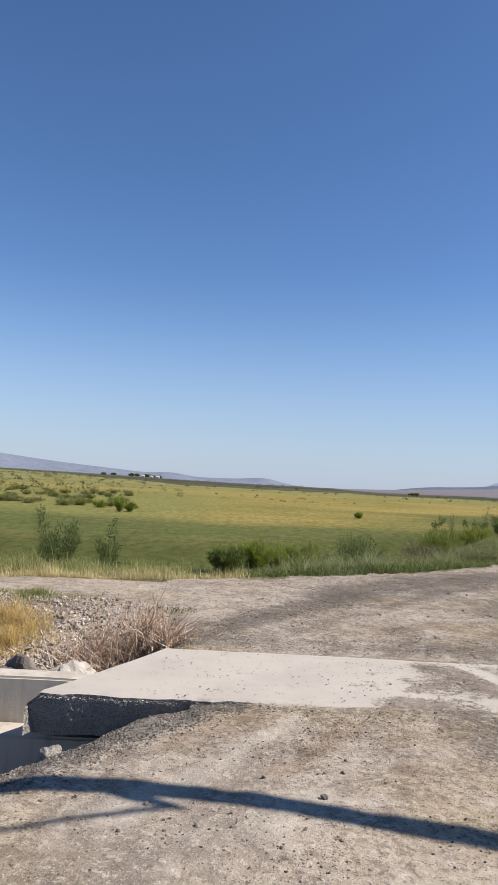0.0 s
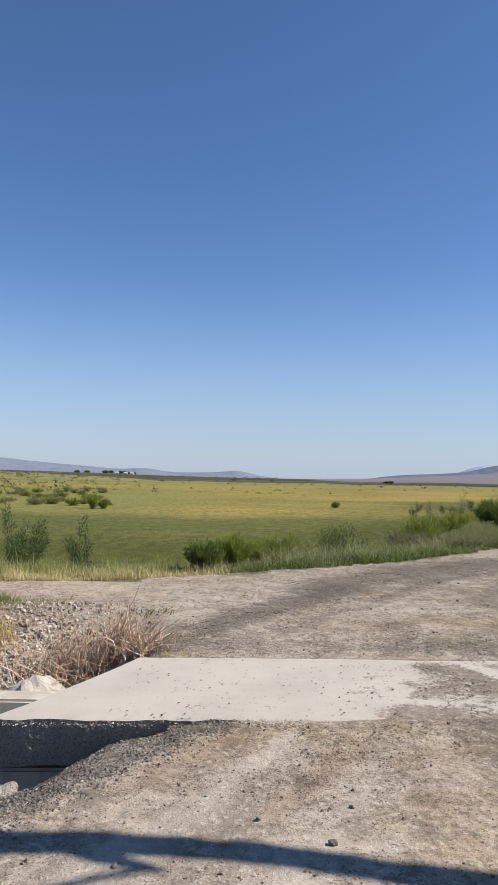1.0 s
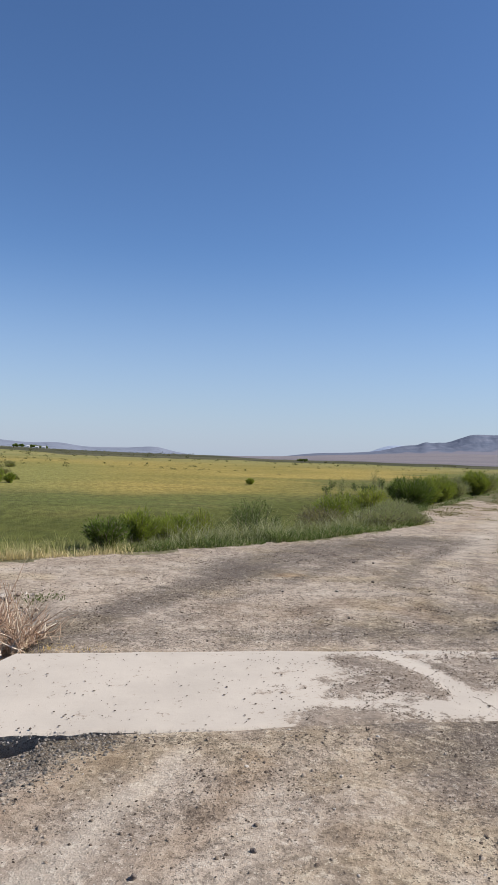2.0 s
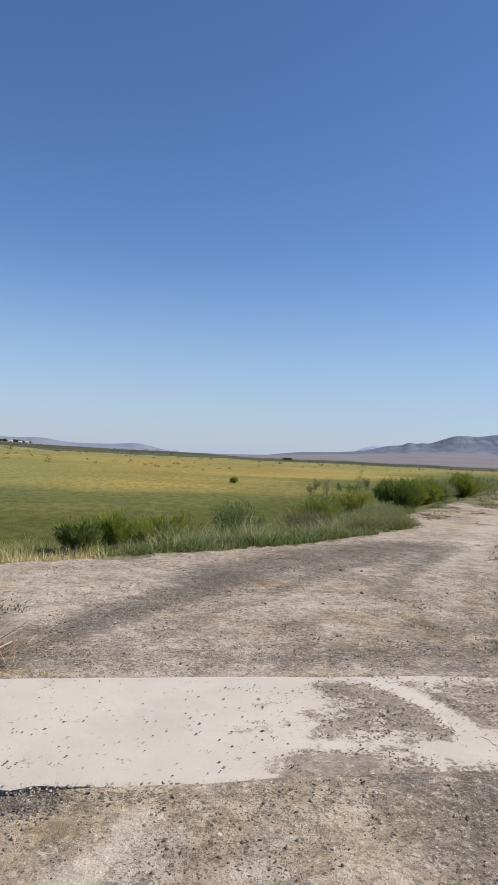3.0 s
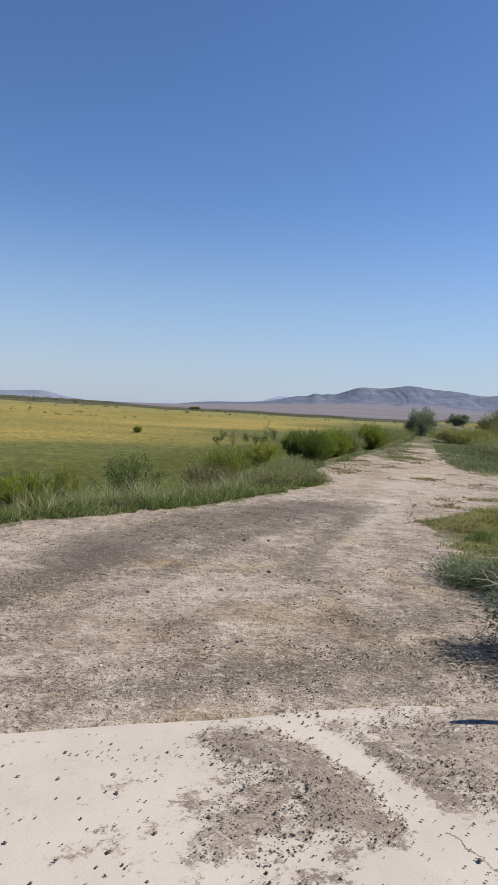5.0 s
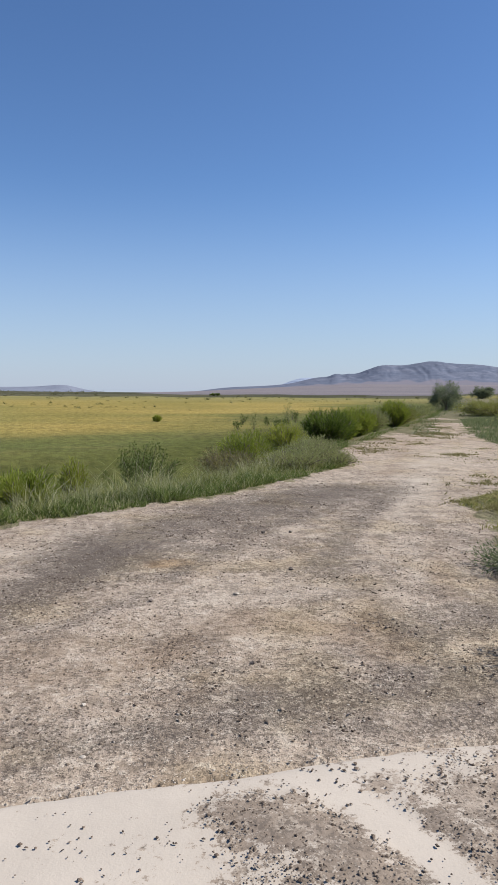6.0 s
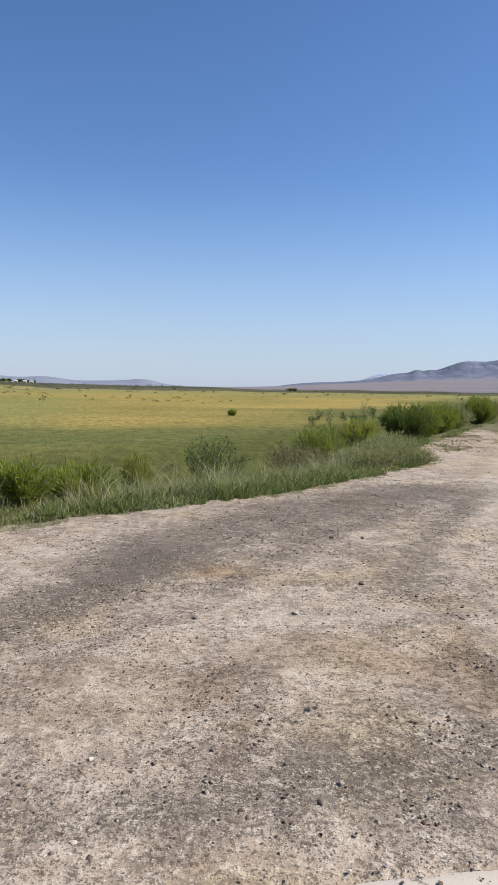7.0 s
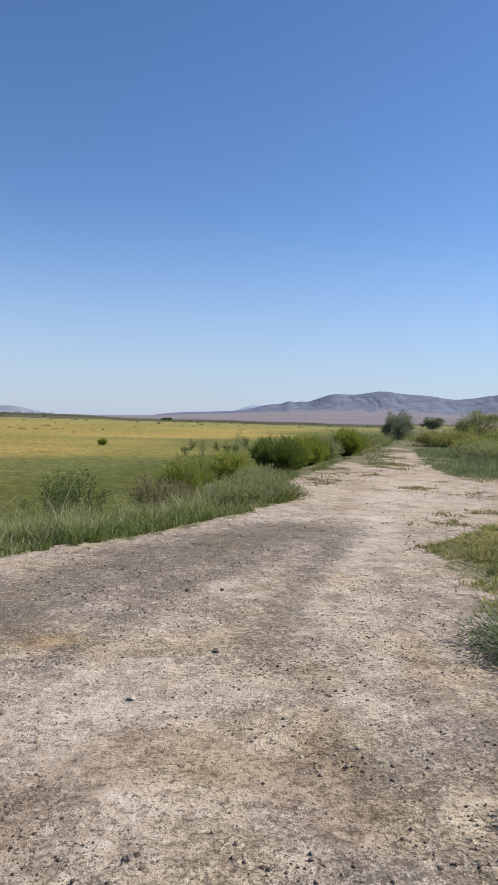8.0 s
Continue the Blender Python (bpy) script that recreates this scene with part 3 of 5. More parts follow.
# ---- concrete and canal ----
def deck_soil(X, Y):
    """How much soil lies on the deck: bare below about 0.4."""
    def blob(x, y, rx, ry, turn=0.0):
        c, s = math.cos(radians(turn)), math.sin(radians(turn))
        p, q = (X - x) * c + (Y - y) * s, -(X - x) * s + (Y - y) * c
        return np.exp(-((p / rx) ** 2 + (q / ry) ** 2))

    swept = track(X, Y, [(1.71, 5.66), (1.83, 5.39), (1.93, 5.1), (1.97, 4.85), (1.97, 4.6)], 0.085)
    drift = track(X, Y, [(1.4, 5.5), (1.62, 5.25), (1.74, 5.0), (1.76, 4.78)], 0.14)
    return (smooth(0.45, 1.25, X - 0.30 * (Y - 4.2)) * 0.57 - 0.12 + 0.9 * blob(1.03, 4.30, 0.30, 0.17) + 0.2 * blob(1.3, 4.85, 0.32, 0.2)
            + 0.5 * drift + 0.5 * blob(2.42, 5.1, 0.40, 0.32) - 0.8 * swept - 0.65 * blob(1.95, 4.45, 0.42, 0.16) - 0.4 * blob(2.3, 4.6, 0.25, 0.1)
            - 0.45 * blob(1.9, 5.62, 0.75, 0.08) - 0.35 * blob(1.2, 4.56, 0.3, 0.06)
            + 0.35 * blob(0.69, 4.77, 0.12, 0.07) + 0.3 * blob(0.88, 5.16, 0.10, 0.06) + 0.9 * smooth(2.55, 2.95, X))


def slab():
    """The culvert deck: a tapered slab with a rough cast front face and soil blown over one end."""
    xs, ys = np.arange(-1.75, 4.4, 0.03), np.linspace(0, 1, 50)
    X, V = np.meshgrid(xs, ys)
    left = -1.71 + 0.76 * V ** 0.9
    u = (X - xs[0]) / (xs[-1] - xs[0])
    X = left + (4.4 - left) * u
    front = 4.21 + (fbm(X * 3, X * 0 + 2, 4) - 0.5) * 0.05 + (fbm(X * 14, X * 0, 2) - 0.5) * 0.022
    back = 5.70 + (fbm(X * 1.2, X * 0 + 5, 3) - 0.5) * 0.06 - 0.10 * smooth(2.2, 2.9, X)
    Y = front + (back - front) * V
    rim = np.minimum(V * 1.45, (1 - V) * 1.45)

    soil = deck_soil(X, Y)
    Z = 0.004 + (fbm(X * 2, Y * 2, 3) - 0.5) * 0.012 + 0.010 * smooth(0.4, 0.9, soil + (fbm(X * 6, Y * 6, 3) - 0.5))
    Z = Z - 0.02 * (1 - smooth(0, 0.035, rim)) * (0.3 + fbm(X * 9, Y * 9, 3))
    n, m = X.shape
    idx = np.arange(n * m).reshape(n, m)
    top = np.stack([idx[:-1, :-1], idx[:-1, 1:], idx[1:, 1:], idx[1:, :-1]], -1).reshape(-1, 4)
    base = thing("concrete_slab", (1.3, 5.0, 0))
    off = np.array([1.3, 5.0, 0])
    me = raw_mesh("deck", np.stack([X, Y, Z], -1).reshape(-1, 3) - off, top, SLAB, flat=False)
    put_attr(me, "soil", soil.ravel())
    part("deck", me, base)
    # hairline crack across the bare corner
    line = np.array([(2.00, 4.62), (2.03, 4.57), (2.02, 4.52), (2.05, 4.46), (2.04, 4.41), (2.07, 4.35), (2.06, 4.28)])
    fine = np.stack([np.interp(np.linspace(0, 6, 40), range(7), line[:, i]) for i in (0, 1)], -1) + rng.normal(0, 0.003, (40, 2))
    crack = tube(np.column_stack([fine, np.full(40, 0.006)]) - off, 0.0006 + 0.0007 * rng.random(40), 4)
    part("crack", raw_mesh("crack", *crack, BROWN_STONE), base, "thin dark crack")
    # side faces, hung below the rim
    rows = np.linspace(0, 1, 34)
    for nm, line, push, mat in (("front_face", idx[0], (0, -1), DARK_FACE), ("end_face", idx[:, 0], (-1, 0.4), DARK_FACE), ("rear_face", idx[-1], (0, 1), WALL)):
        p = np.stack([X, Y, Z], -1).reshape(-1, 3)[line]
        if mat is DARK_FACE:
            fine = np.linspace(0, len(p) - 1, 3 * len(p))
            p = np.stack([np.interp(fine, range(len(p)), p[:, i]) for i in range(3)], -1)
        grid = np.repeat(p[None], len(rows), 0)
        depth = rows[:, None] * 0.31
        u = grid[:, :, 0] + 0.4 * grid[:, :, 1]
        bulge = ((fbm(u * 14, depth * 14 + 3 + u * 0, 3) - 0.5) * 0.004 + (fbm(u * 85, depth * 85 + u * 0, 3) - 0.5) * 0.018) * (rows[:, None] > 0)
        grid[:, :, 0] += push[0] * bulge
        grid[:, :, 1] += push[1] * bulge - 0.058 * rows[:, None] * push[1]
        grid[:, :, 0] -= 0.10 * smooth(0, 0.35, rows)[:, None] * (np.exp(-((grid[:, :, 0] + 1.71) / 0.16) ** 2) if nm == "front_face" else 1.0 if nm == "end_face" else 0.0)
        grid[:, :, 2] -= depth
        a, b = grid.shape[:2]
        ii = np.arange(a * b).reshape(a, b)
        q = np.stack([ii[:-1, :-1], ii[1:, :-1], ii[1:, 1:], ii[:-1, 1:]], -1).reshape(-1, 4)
        part(nm, raw_mesh(nm, grid.reshape(-1, 3) - off, q, mat, flat=False), base, "rough dark grey cast concrete side with shade painted into its pits" if mat is DARK_FACE else "")
    tagged(base, "pale concrete culvert deck with soil drifted over one end", "concrete slab")


def canal_block(name, label, x0, x1, y0, y1, z0, z1):
    """A worn concrete block of the canal's side, with rounded, uneven edges."""
    bm = bmesh.new()
    bmesh.ops.create_cube(bm, size=1, matrix=Matrix.LocRotScale(((x0 + x1) / 2, (y0 + y1) / 2, (z0 + z1) / 2), None, (x1 - x0, y1 - y0, z1 - z0)))
    bmesh.ops.bevel(bm, geom=list(bm.edges), offset=0.018, segments=2, affect="EDGES")
    cuts = [e for e in bm.edges if e.calc_length() > 2]
    bmesh.ops.subdivide_edges(bm, edges=cuts, cuts=60)
    for v in bm.verts:
        v.co.y += (noise.noise(v.co * 1.7)) * 0.012
        v.co.z += (noise.noise(v.co * 1.3 + Vector((5, 0, 0)))) * 0.010
    return tagged(new(name, bm_mesh(name, bm, WALL)), label, "canal wall", kind="structure")


slab()
canal_block("canal_wall", "pale concrete canal wall with a dark stained face", -9, -1.25, 4.65, 4.885, -1.3, -0.03)
canal_block("canal_wall", "low concrete canal ledge beneath the culvert deck", -9, -1.2, 4.355, 4.645, -1.5, -0.375)


# ---- stones ----
def stone_mesh(name, size, seed, material, cuts=2, flat=True, peak=0.0):
    bm = bmesh.new()
    bmesh.ops.create_icosphere(bm, subdivisions=cuts, radius=1)
    o = Vector((seed * 3.7, seed * 1.3, seed * 2.1))
    for v in bm.verts:
        v.co *= 1 + 0.55 * noise.noise(v.co * 1.1 + o) + 0.14 * noise.noise(v.co * 3.5 + o)
        taper = 1 - peak * v.co.z
        v.co = Vector((v.co.x * taper, v.co.y * taper, v.co.z))
        v.co = Vector((v.co.x * size[0], v.co.y * size[1], v.co.z * size[2]))
    return bm_mesh(name, bm, material, flat)


def rock(name, label, x, y, size, seed, material, lift=0.4, turn=0.0, z=None, peak=0.0, cuts=3, group=""):
    ob = new(name, stone_mesh(name, size, seed, material, cuts, True, peak))
    ob.matrix_world = pose(x, y, float(land(x, y) if z is None else z) + size[2] * lift, 0, 0, turn)
    return tagged(ob, label, "rock", group)


rock("boulder", "large pale angular boulder beside the canal wall", -1.86, 5.80, (0.235, 0.18, 0.215), 3.0, PALE_STONE, 0.85, 20, None, 0.42, 4)
rock("boulder", "dark brown boulder beside the canal wall", -2.36, 5.80, (0.22, 0.18, 0.21), 8.0, BROWN_STONE, 0.95, -10, None, 0.2, 4)
rock("concrete_chunk", "broken concrete chunk on the canal shoulder", -1.50, 3.80, (0.085, 0.07, 0.075), 6.0, DARK_FACE, 0.35, 40, None, 0.0, 4)
for i, (x, y, s) in enumerate(((0.21, 2.70, 0.026), (0.35, 3.05, 0.018), (-0.1, 2.9, 0.02), (2.64, 8.53, 0.028), (1.81, 6.72, 0.018), (2.83, 9.93, 0.03), (3.1, 9.9, 0.025), (1.44, 7.97, 0.02))):
    rock("stone", "small dark loose stone lying on the dirt road", x, y, (s * 0.75, s * 0.6, s * 0.55), 11.0 + i, BROWN_STONE, 0.55, 37 * i, group="loose stones on the road")
rock("stone", "flat pale stone lying on the dirt road", 2.04, 7.95, (0.022, 0.017, 0.012), 33.0, PALE_STONE, 0.6)


def scatter(name, label, pts, sizes, material, category="gravel", squash=0.7, whole=False, cap=2.3):
    """Many small angular stones in one mesh."""
    ico = np.array([(0, 0, 1), (0.9, 0, 0.2), (0.3, 0.85, 0.1), (-0.72, 0.53, 0.25), (-0.72, -0.53, 0.1), (0.3, -0.85, 0.2), (0, 0, -0.8)], float)
    tri = np.array([(0, 1, 2), (0, 2, 3), (0, 3, 4), (0, 4, 5), (0, 5, 1), (6, 2, 1), (6, 3, 2), (6, 4, 3), (6, 5, 4), (6, 1, 5)])
    if not whole:  # half sunk: only the part that stands out of the soil
        ico = np.array([(1, 0, -0.35), (0, 1, -0.35), (-1, 0, -0.35), (0, -1, -0.35), (0.5, 0.3, 0.6), (-0.5, 0.3, 0.45), (0, -0.55, 0.5)], float)
        tri = np.array([(4, 5, 6), (0, 1, 4), (1, 5, 4), (1, 2, 5), (2, 6, 5), (2, 3, 6), (3, 0, 6), (0, 4, 6)])
    n, sizes = len(pts), np.minimum(sizes, cap * np.median(sizes))
    jit = ico[None] * (1 + (rng.random((n, 7, 1)) - 0.5) * 0.6) * (1 + (rng.random((n, 1, 3)) - 0.5) * 0.7)
    q = rng.normal(0, 1, (n, 4)) * np.array((1, 1, 1, 1) if whole else (1, 0.18, 0.18, 1))
    a, b, c, d = (q / np.linalg.norm(q, axis=1)[:, None]).T
    turn = np.stack([1 - 2 * (c * c + d * d), 2 * (b * c - a * d), 2 * (b * d + a * c), 2 * (b * c + a * d), 1 - 2 * (b * b + d * d), 2 * (c * d - a * b),
                     2 * (b * d - a * c), 2 * (c * d + a * b), 1 - 2 * (b * b + c * c)], -1).reshape(n, 3, 3)
    v = np.einsum("nij,nkj->nki", turn, jit) * np.array([1, 1, squash]) * sizes[:, None, None] + pts[:, None, :]
    f = (tri[None] + 7 * np.arange(n)[:, None, None]).reshape(-1, 3)
    return tagged(new(name, raw_mesh(name, v.reshape(-1, 3), f, material, flat=whole)), label, category, kind="stuff")


def on_land(n, x0, x1, y0, y1, power=1.0):
    x = x0 + (x1 - x0) * rng.random(n)
    y = y0 + (y1 - y0) * rng.random(n) ** power
    return x, y


def gravel():
    def strewn(n, load, floor):
        x, y = on_land(n, -3, 8, 0.6, 15, 1.35)
        drift = fbm(x * 2.2 + 40, y * 2.2, 4) + 0.6 * (fbm(x * 9, y * 9 + 30, 2) - 0.5)
        odds = (floor + load * np.clip(soil_maps(x, y)[0], 0, 1.1)) * smooth(0.30, 0.62, drift)
        keep = (road_inside(x, y) > 0) & (rng.random(n) < odds) & ~((y > 4.15) & (y < 5.75) & (x > -1.7) & (x < 4.3))
        return x[keep], y[keep]

    x, y = strewn(270000, 0.66, 0.13)
    s = 0.0035 * np.exp(0.5 * rng.normal(0, 1, len(x)))
    scatter("gravel", "dark loose gravel strewn over the dirt road", np.stack([x, y, land(x, y) + s * 0.3], -1), s, PEBBLE, cap=3.0)
    x, y = strewn(34000, 0.42, 0.05)
    s = 0.0066 * np.exp(0.34 * rng.normal(0, 1, len(x)))
    scatter("gravel", "coarse dark stones strewn over the dirt road", np.stack([x, y, land(x, y) + s * 0.2], -1), s, PEBBLE, squash=0.6)
    x, y = strewn(52000, 0.30, 0.12)
    s = 0.0036 * np.exp(0.5 * rng.normal(0, 1, len(x)))
    scatter("gravel", "pale loose gravel strewn over the dirt road", np.stack([x, y, land(x, y) + s * 0.3], -1), s, PALE_STONE, cap=3.0)
    x, y = strewn(120000, 0.22, 0.17)
    s = 0.0052 * np.exp(0.45 * rng.normal(0, 1, len(x)))
    scatter("clods", "small dry clods of soil on the dirt road", np.stack([x, y, land(x, y) + s * 0.25], -1), s, CLOD, "clods", 0.8, cap=3.0)
    # grit on the deck
    x, y = on_land(5200, -1.0, 3.2, 4.25, 5.66)
    keep = rng.random(len(x)) < 0.11 + 0.4 * smooth(0.5, 1.5, x) * (fbm(x * 5, y * 5 + 20, 3) > 0.48)
    x, y = x[keep], y[keep]
    s = 0.0042 * np.exp(rng.normal(0, 0.40, len(x)))
    scatter("gravel", "dark pebbles scattered over the concrete deck", np.stack([x, y, 0.010 + s * 0.2], -1), s, PEBBLE, squash=0.55)
    x, y = on_land(60000, 0.3, 4.2, 4.25, 5.66)
    heap = deck_soil(x, y) + 0.9 * (fbm(x * 6, y * 6, 3) - 0.5)
    keep = rng.random(len(x)) < 0.42 * smooth(0.2, 0.7, heap)
    x, y = x[keep], y[keep]
    s = 0.0030 * np.exp(rng.normal(0, 0.45, len(x)))
    half = rng.random(len(x)) < 0.45
    for pick, mat, label in ((half, PEBBLE, "dark grit on the soil over the concrete deck"), (~half, CLOD, "brown crumbs of soil over the concrete deck")):
        scatter("grit", label, np.stack([x, y, 0.012 + s * 0.3], -1)[pick], s[pick], mat)
    # coarse shoulder stones
    x, y = on_land(22000, -2.2, 0.4, 2.4, 4.28)
    s1 = (-1.6 * (x + 1.45) + 1.25 * (y - 2.62)) / 2.03
    keep = (s1 > -0.10 + rng.normal(0, 0.05, len(x))) & (rng.random(len(x)) < 0.7)
    x, y = x[keep], y[keep]
    s = 0.0055 * np.exp(rng.normal(0, 0.40, len(x)))
    scatter("gravel", "coarse dark gravel on the canal shoulder", np.stack([x, y, land(x, y) + s * 0.3], -1), s, stone_material("shoulder_gravel", (0.10, 0.088, 0.075), (0.31, 0.272, 0.23)))
    # crumbs along the deck's edges
    x = np.concatenate([rng.uniform(-1.7, 0.75, 700), rng.uniform(-0.9, 2.5, 400)])
    y = np.concatenate([4.20 + rng.normal(0, 0.03, 700), 5.72 + rng.normal(0, 0.025, 400)])
    s = 0.0030 * np.exp(rng.normal(0, 0.45, len(x)))
    scatter("rubble", "pale crumbs of concrete along the deck edge", np.stack([x, y, np.where(x < -0.7, -0.03, 0.0) + s * 0.2], -1), s, PALE_STONE, "rubble")
    # stony slope behind the canal wall
    x, y = on_land(17000, -4.6, -0.9, 5.05, 8.1)
    keep = rng.random(len(x)) < smooth(-0.9, -1.9, x) * (0.35 + 0.65 * smooth(8.0, 6.4, y))
    x, y = x[keep], y[keep]
    s = 0.0135 * np.exp(rng.normal(0, 0.5, len(x)))
    scatter("stones", "jumbled pale and brown stones on the canal bank", np.stack([x, y, land(x, y) + s * 0.3], -1), s, stone_material("bank_stones", (0.20, 0.14, 0.10), (0.72, 0.64, 0.55)), "stones", 1.0, True)


gravel()


# ---- plants ----
def blade_mesh(name, pts, h, w, lean, material, droop=0.35):
    """Grass: each blade a bent, tapering strip of three triangles."""
    n = len(pts)
    a = rng.random(n) * 6.283
    side = np.stack([np.cos(a), np.sin(a), np.zeros(n)], -1)
    b = rng.random(n) * 6.283
    tilt = np.stack([np.cos(b), np.sin(b), np.zeros(n)], -1) * (lean * rng.random(n))[:, None]
    up = np.array([0, 0, 1.0])
    mid = pts + (up * 0.55 + tilt * 0.35) * h[:, None]
    tip = pts + (up * (1 - droop * rng.random(n)[:, None]) + tilt) * h[:, None]
    ww = (side * w[:, None]) / 2
    v = np.stack([pts - ww, pts + ww, mid - ww * 0.75, mid + ww * 0.75, tip], 1).reshape(-1, 3)
    k = 5 * np.arange(n)[:, None]
    f = np.concatenate([k + (0, 1, 3), k + (0, 3, 2), k + (2, 3, 4)])
    return raw_mesh(name, v, f, material)


def grass(name, label, x, y, height, width, lean, material, spread=0.35, droop=0.35, rise=None):
    """Blades on the ground; rise: metres over which they grow to full height from the edge of the dirt."""
    n = len(x)
    h = height * np.minimum(np.exp(rng.normal(0, spread, n)), 1.9) * (0.45 + 1.1 * fbm(x * 0.9 + 5, y * 0.9, 3)) * (0.55 + 0.9 * smooth(0.3, 0.7, fbm(x * 3.1, y * 3.1 + 5, 2)))
    if rise:
        h = h * (0.28 + 0.72 * smooth(0, rise, -road_inside(x, y)))
    pts = np.stack([x, y, land(x, y) - 0.01], -1)
    return tagged(new(name, blade_mesh(name, pts, h, np.full(n, width) * (0.6 + 0.8 * rng.random(n)), lean, material, droop)), label, "grass", kind="stuff")


def join(pieces):
    vs, fs, k = [], [], 0
    for v, f in pieces:
        vs.append(v), fs.append(f + k)
        k += len(v)
    return np.concatenate(vs), np.concatenate(fs)


def plant(name, label, category, at, height, radius, stems, leaves, leaf, material, wood=None, fan=0.75, curl=0.25, low=0.25, thick=0.012, group="", sink=0.02, seed=1, side=0.75, loose=0.10):
    """A shrub: curved stems fanning out of one root, each clad in narrow leaves. leaf: length and width in metres."""
    r = np.random.default_rng(seed)
    leaves = max(20, int(leaves * 0.8))
    z = float(land(at[0], at[1])) - sink
    ob = thing(name, (at[0], at[1], z))
    wood_pieces, pos, way = [], [], []
    for i in range(stems):
        az, out = r.random() * 6.283, radius * fan * math.sqrt(r.random())
        root = np.array([math.cos(az), math.sin(az), 0]) * radius * 0.25 * r.random()
        h = height * (0.62 + 0.40 * r.random()) * (1 - 0.40 * (out / max(radius, 1e-6)) ** 2)
        s = np.linspace(0, 1, 7)[:, None]
        horiz = np.array([math.cos(az), math.sin(az), 0]) * out
        wig = np.stack([np.sin(s[:, 0] * 5 + r.random() * 6), np.cos(s[:, 0] * 4 + r.random() * 6), 0.6 * np.sin(s[:, 0] * 6 + r.random() * 6)], -1) * 0.09 * radius
        p = root + horiz * (s ** (1 + curl)) + np.array([0, 0, 1.0]) * h * s ** (1 - 0.2 * curl) + wig * s
        wood_pieces.append(tube(p, np.linspace(thick, thick * 0.25, 7), 4))
        t = low + (1 - low) * r.random(leaves) ** 0.8
        seg = np.clip((t * 6).astype(int), 0, 5)
        fr = (t * 6 - seg)[:, None]
        q = p[seg] * (1 - fr) + p[seg + 1] * fr
        d = p[seg + 1] - p[seg]
        d /= np.linalg.norm(d, axis=1)[:, None]
        scat = r.normal(0, 1, (leaves, 3))
        pos.append(q + scat * radius * loose)
        way.append(d + scat * side)
    q, d = np.concatenate(pos), np.concatenate(way)
    d /= np.linalg.norm(d, axis=1)[:, None]
    n = len(q)
    flat = np.cross(d, r.normal(0, 1, (n, 3)))
    flat /= np.linalg.norm(flat, axis=1)[:, None] + 1e-9
    size = 0.6 + 0.8 * r.random((n, 1))
    a, b = d * leaf[0] * size, flat * leaf[1] * size * 0.57
    q[:, 2] = np.maximum(q[:, 2], 0.01)
    v = np.stack([q, q + a * 0.45 + b, q + a, q + a * 0.45 - b], 1).reshape(-1, 3)
    f = np.arange(4 * n).reshape(-1, 4)
    wv, wf = join(wood_pieces)
    part("branchwork", raw_mesh("branchwork", wv, wf, wood or BARK, flat=False), ob)
    part("foliage", raw_mesh("foliage", v, f, material), ob)
    return tagged(ob, label, category, group or {"bush": "bushes beside the road", "shrub": "shrubs on the road bank"}.get(category, ""))


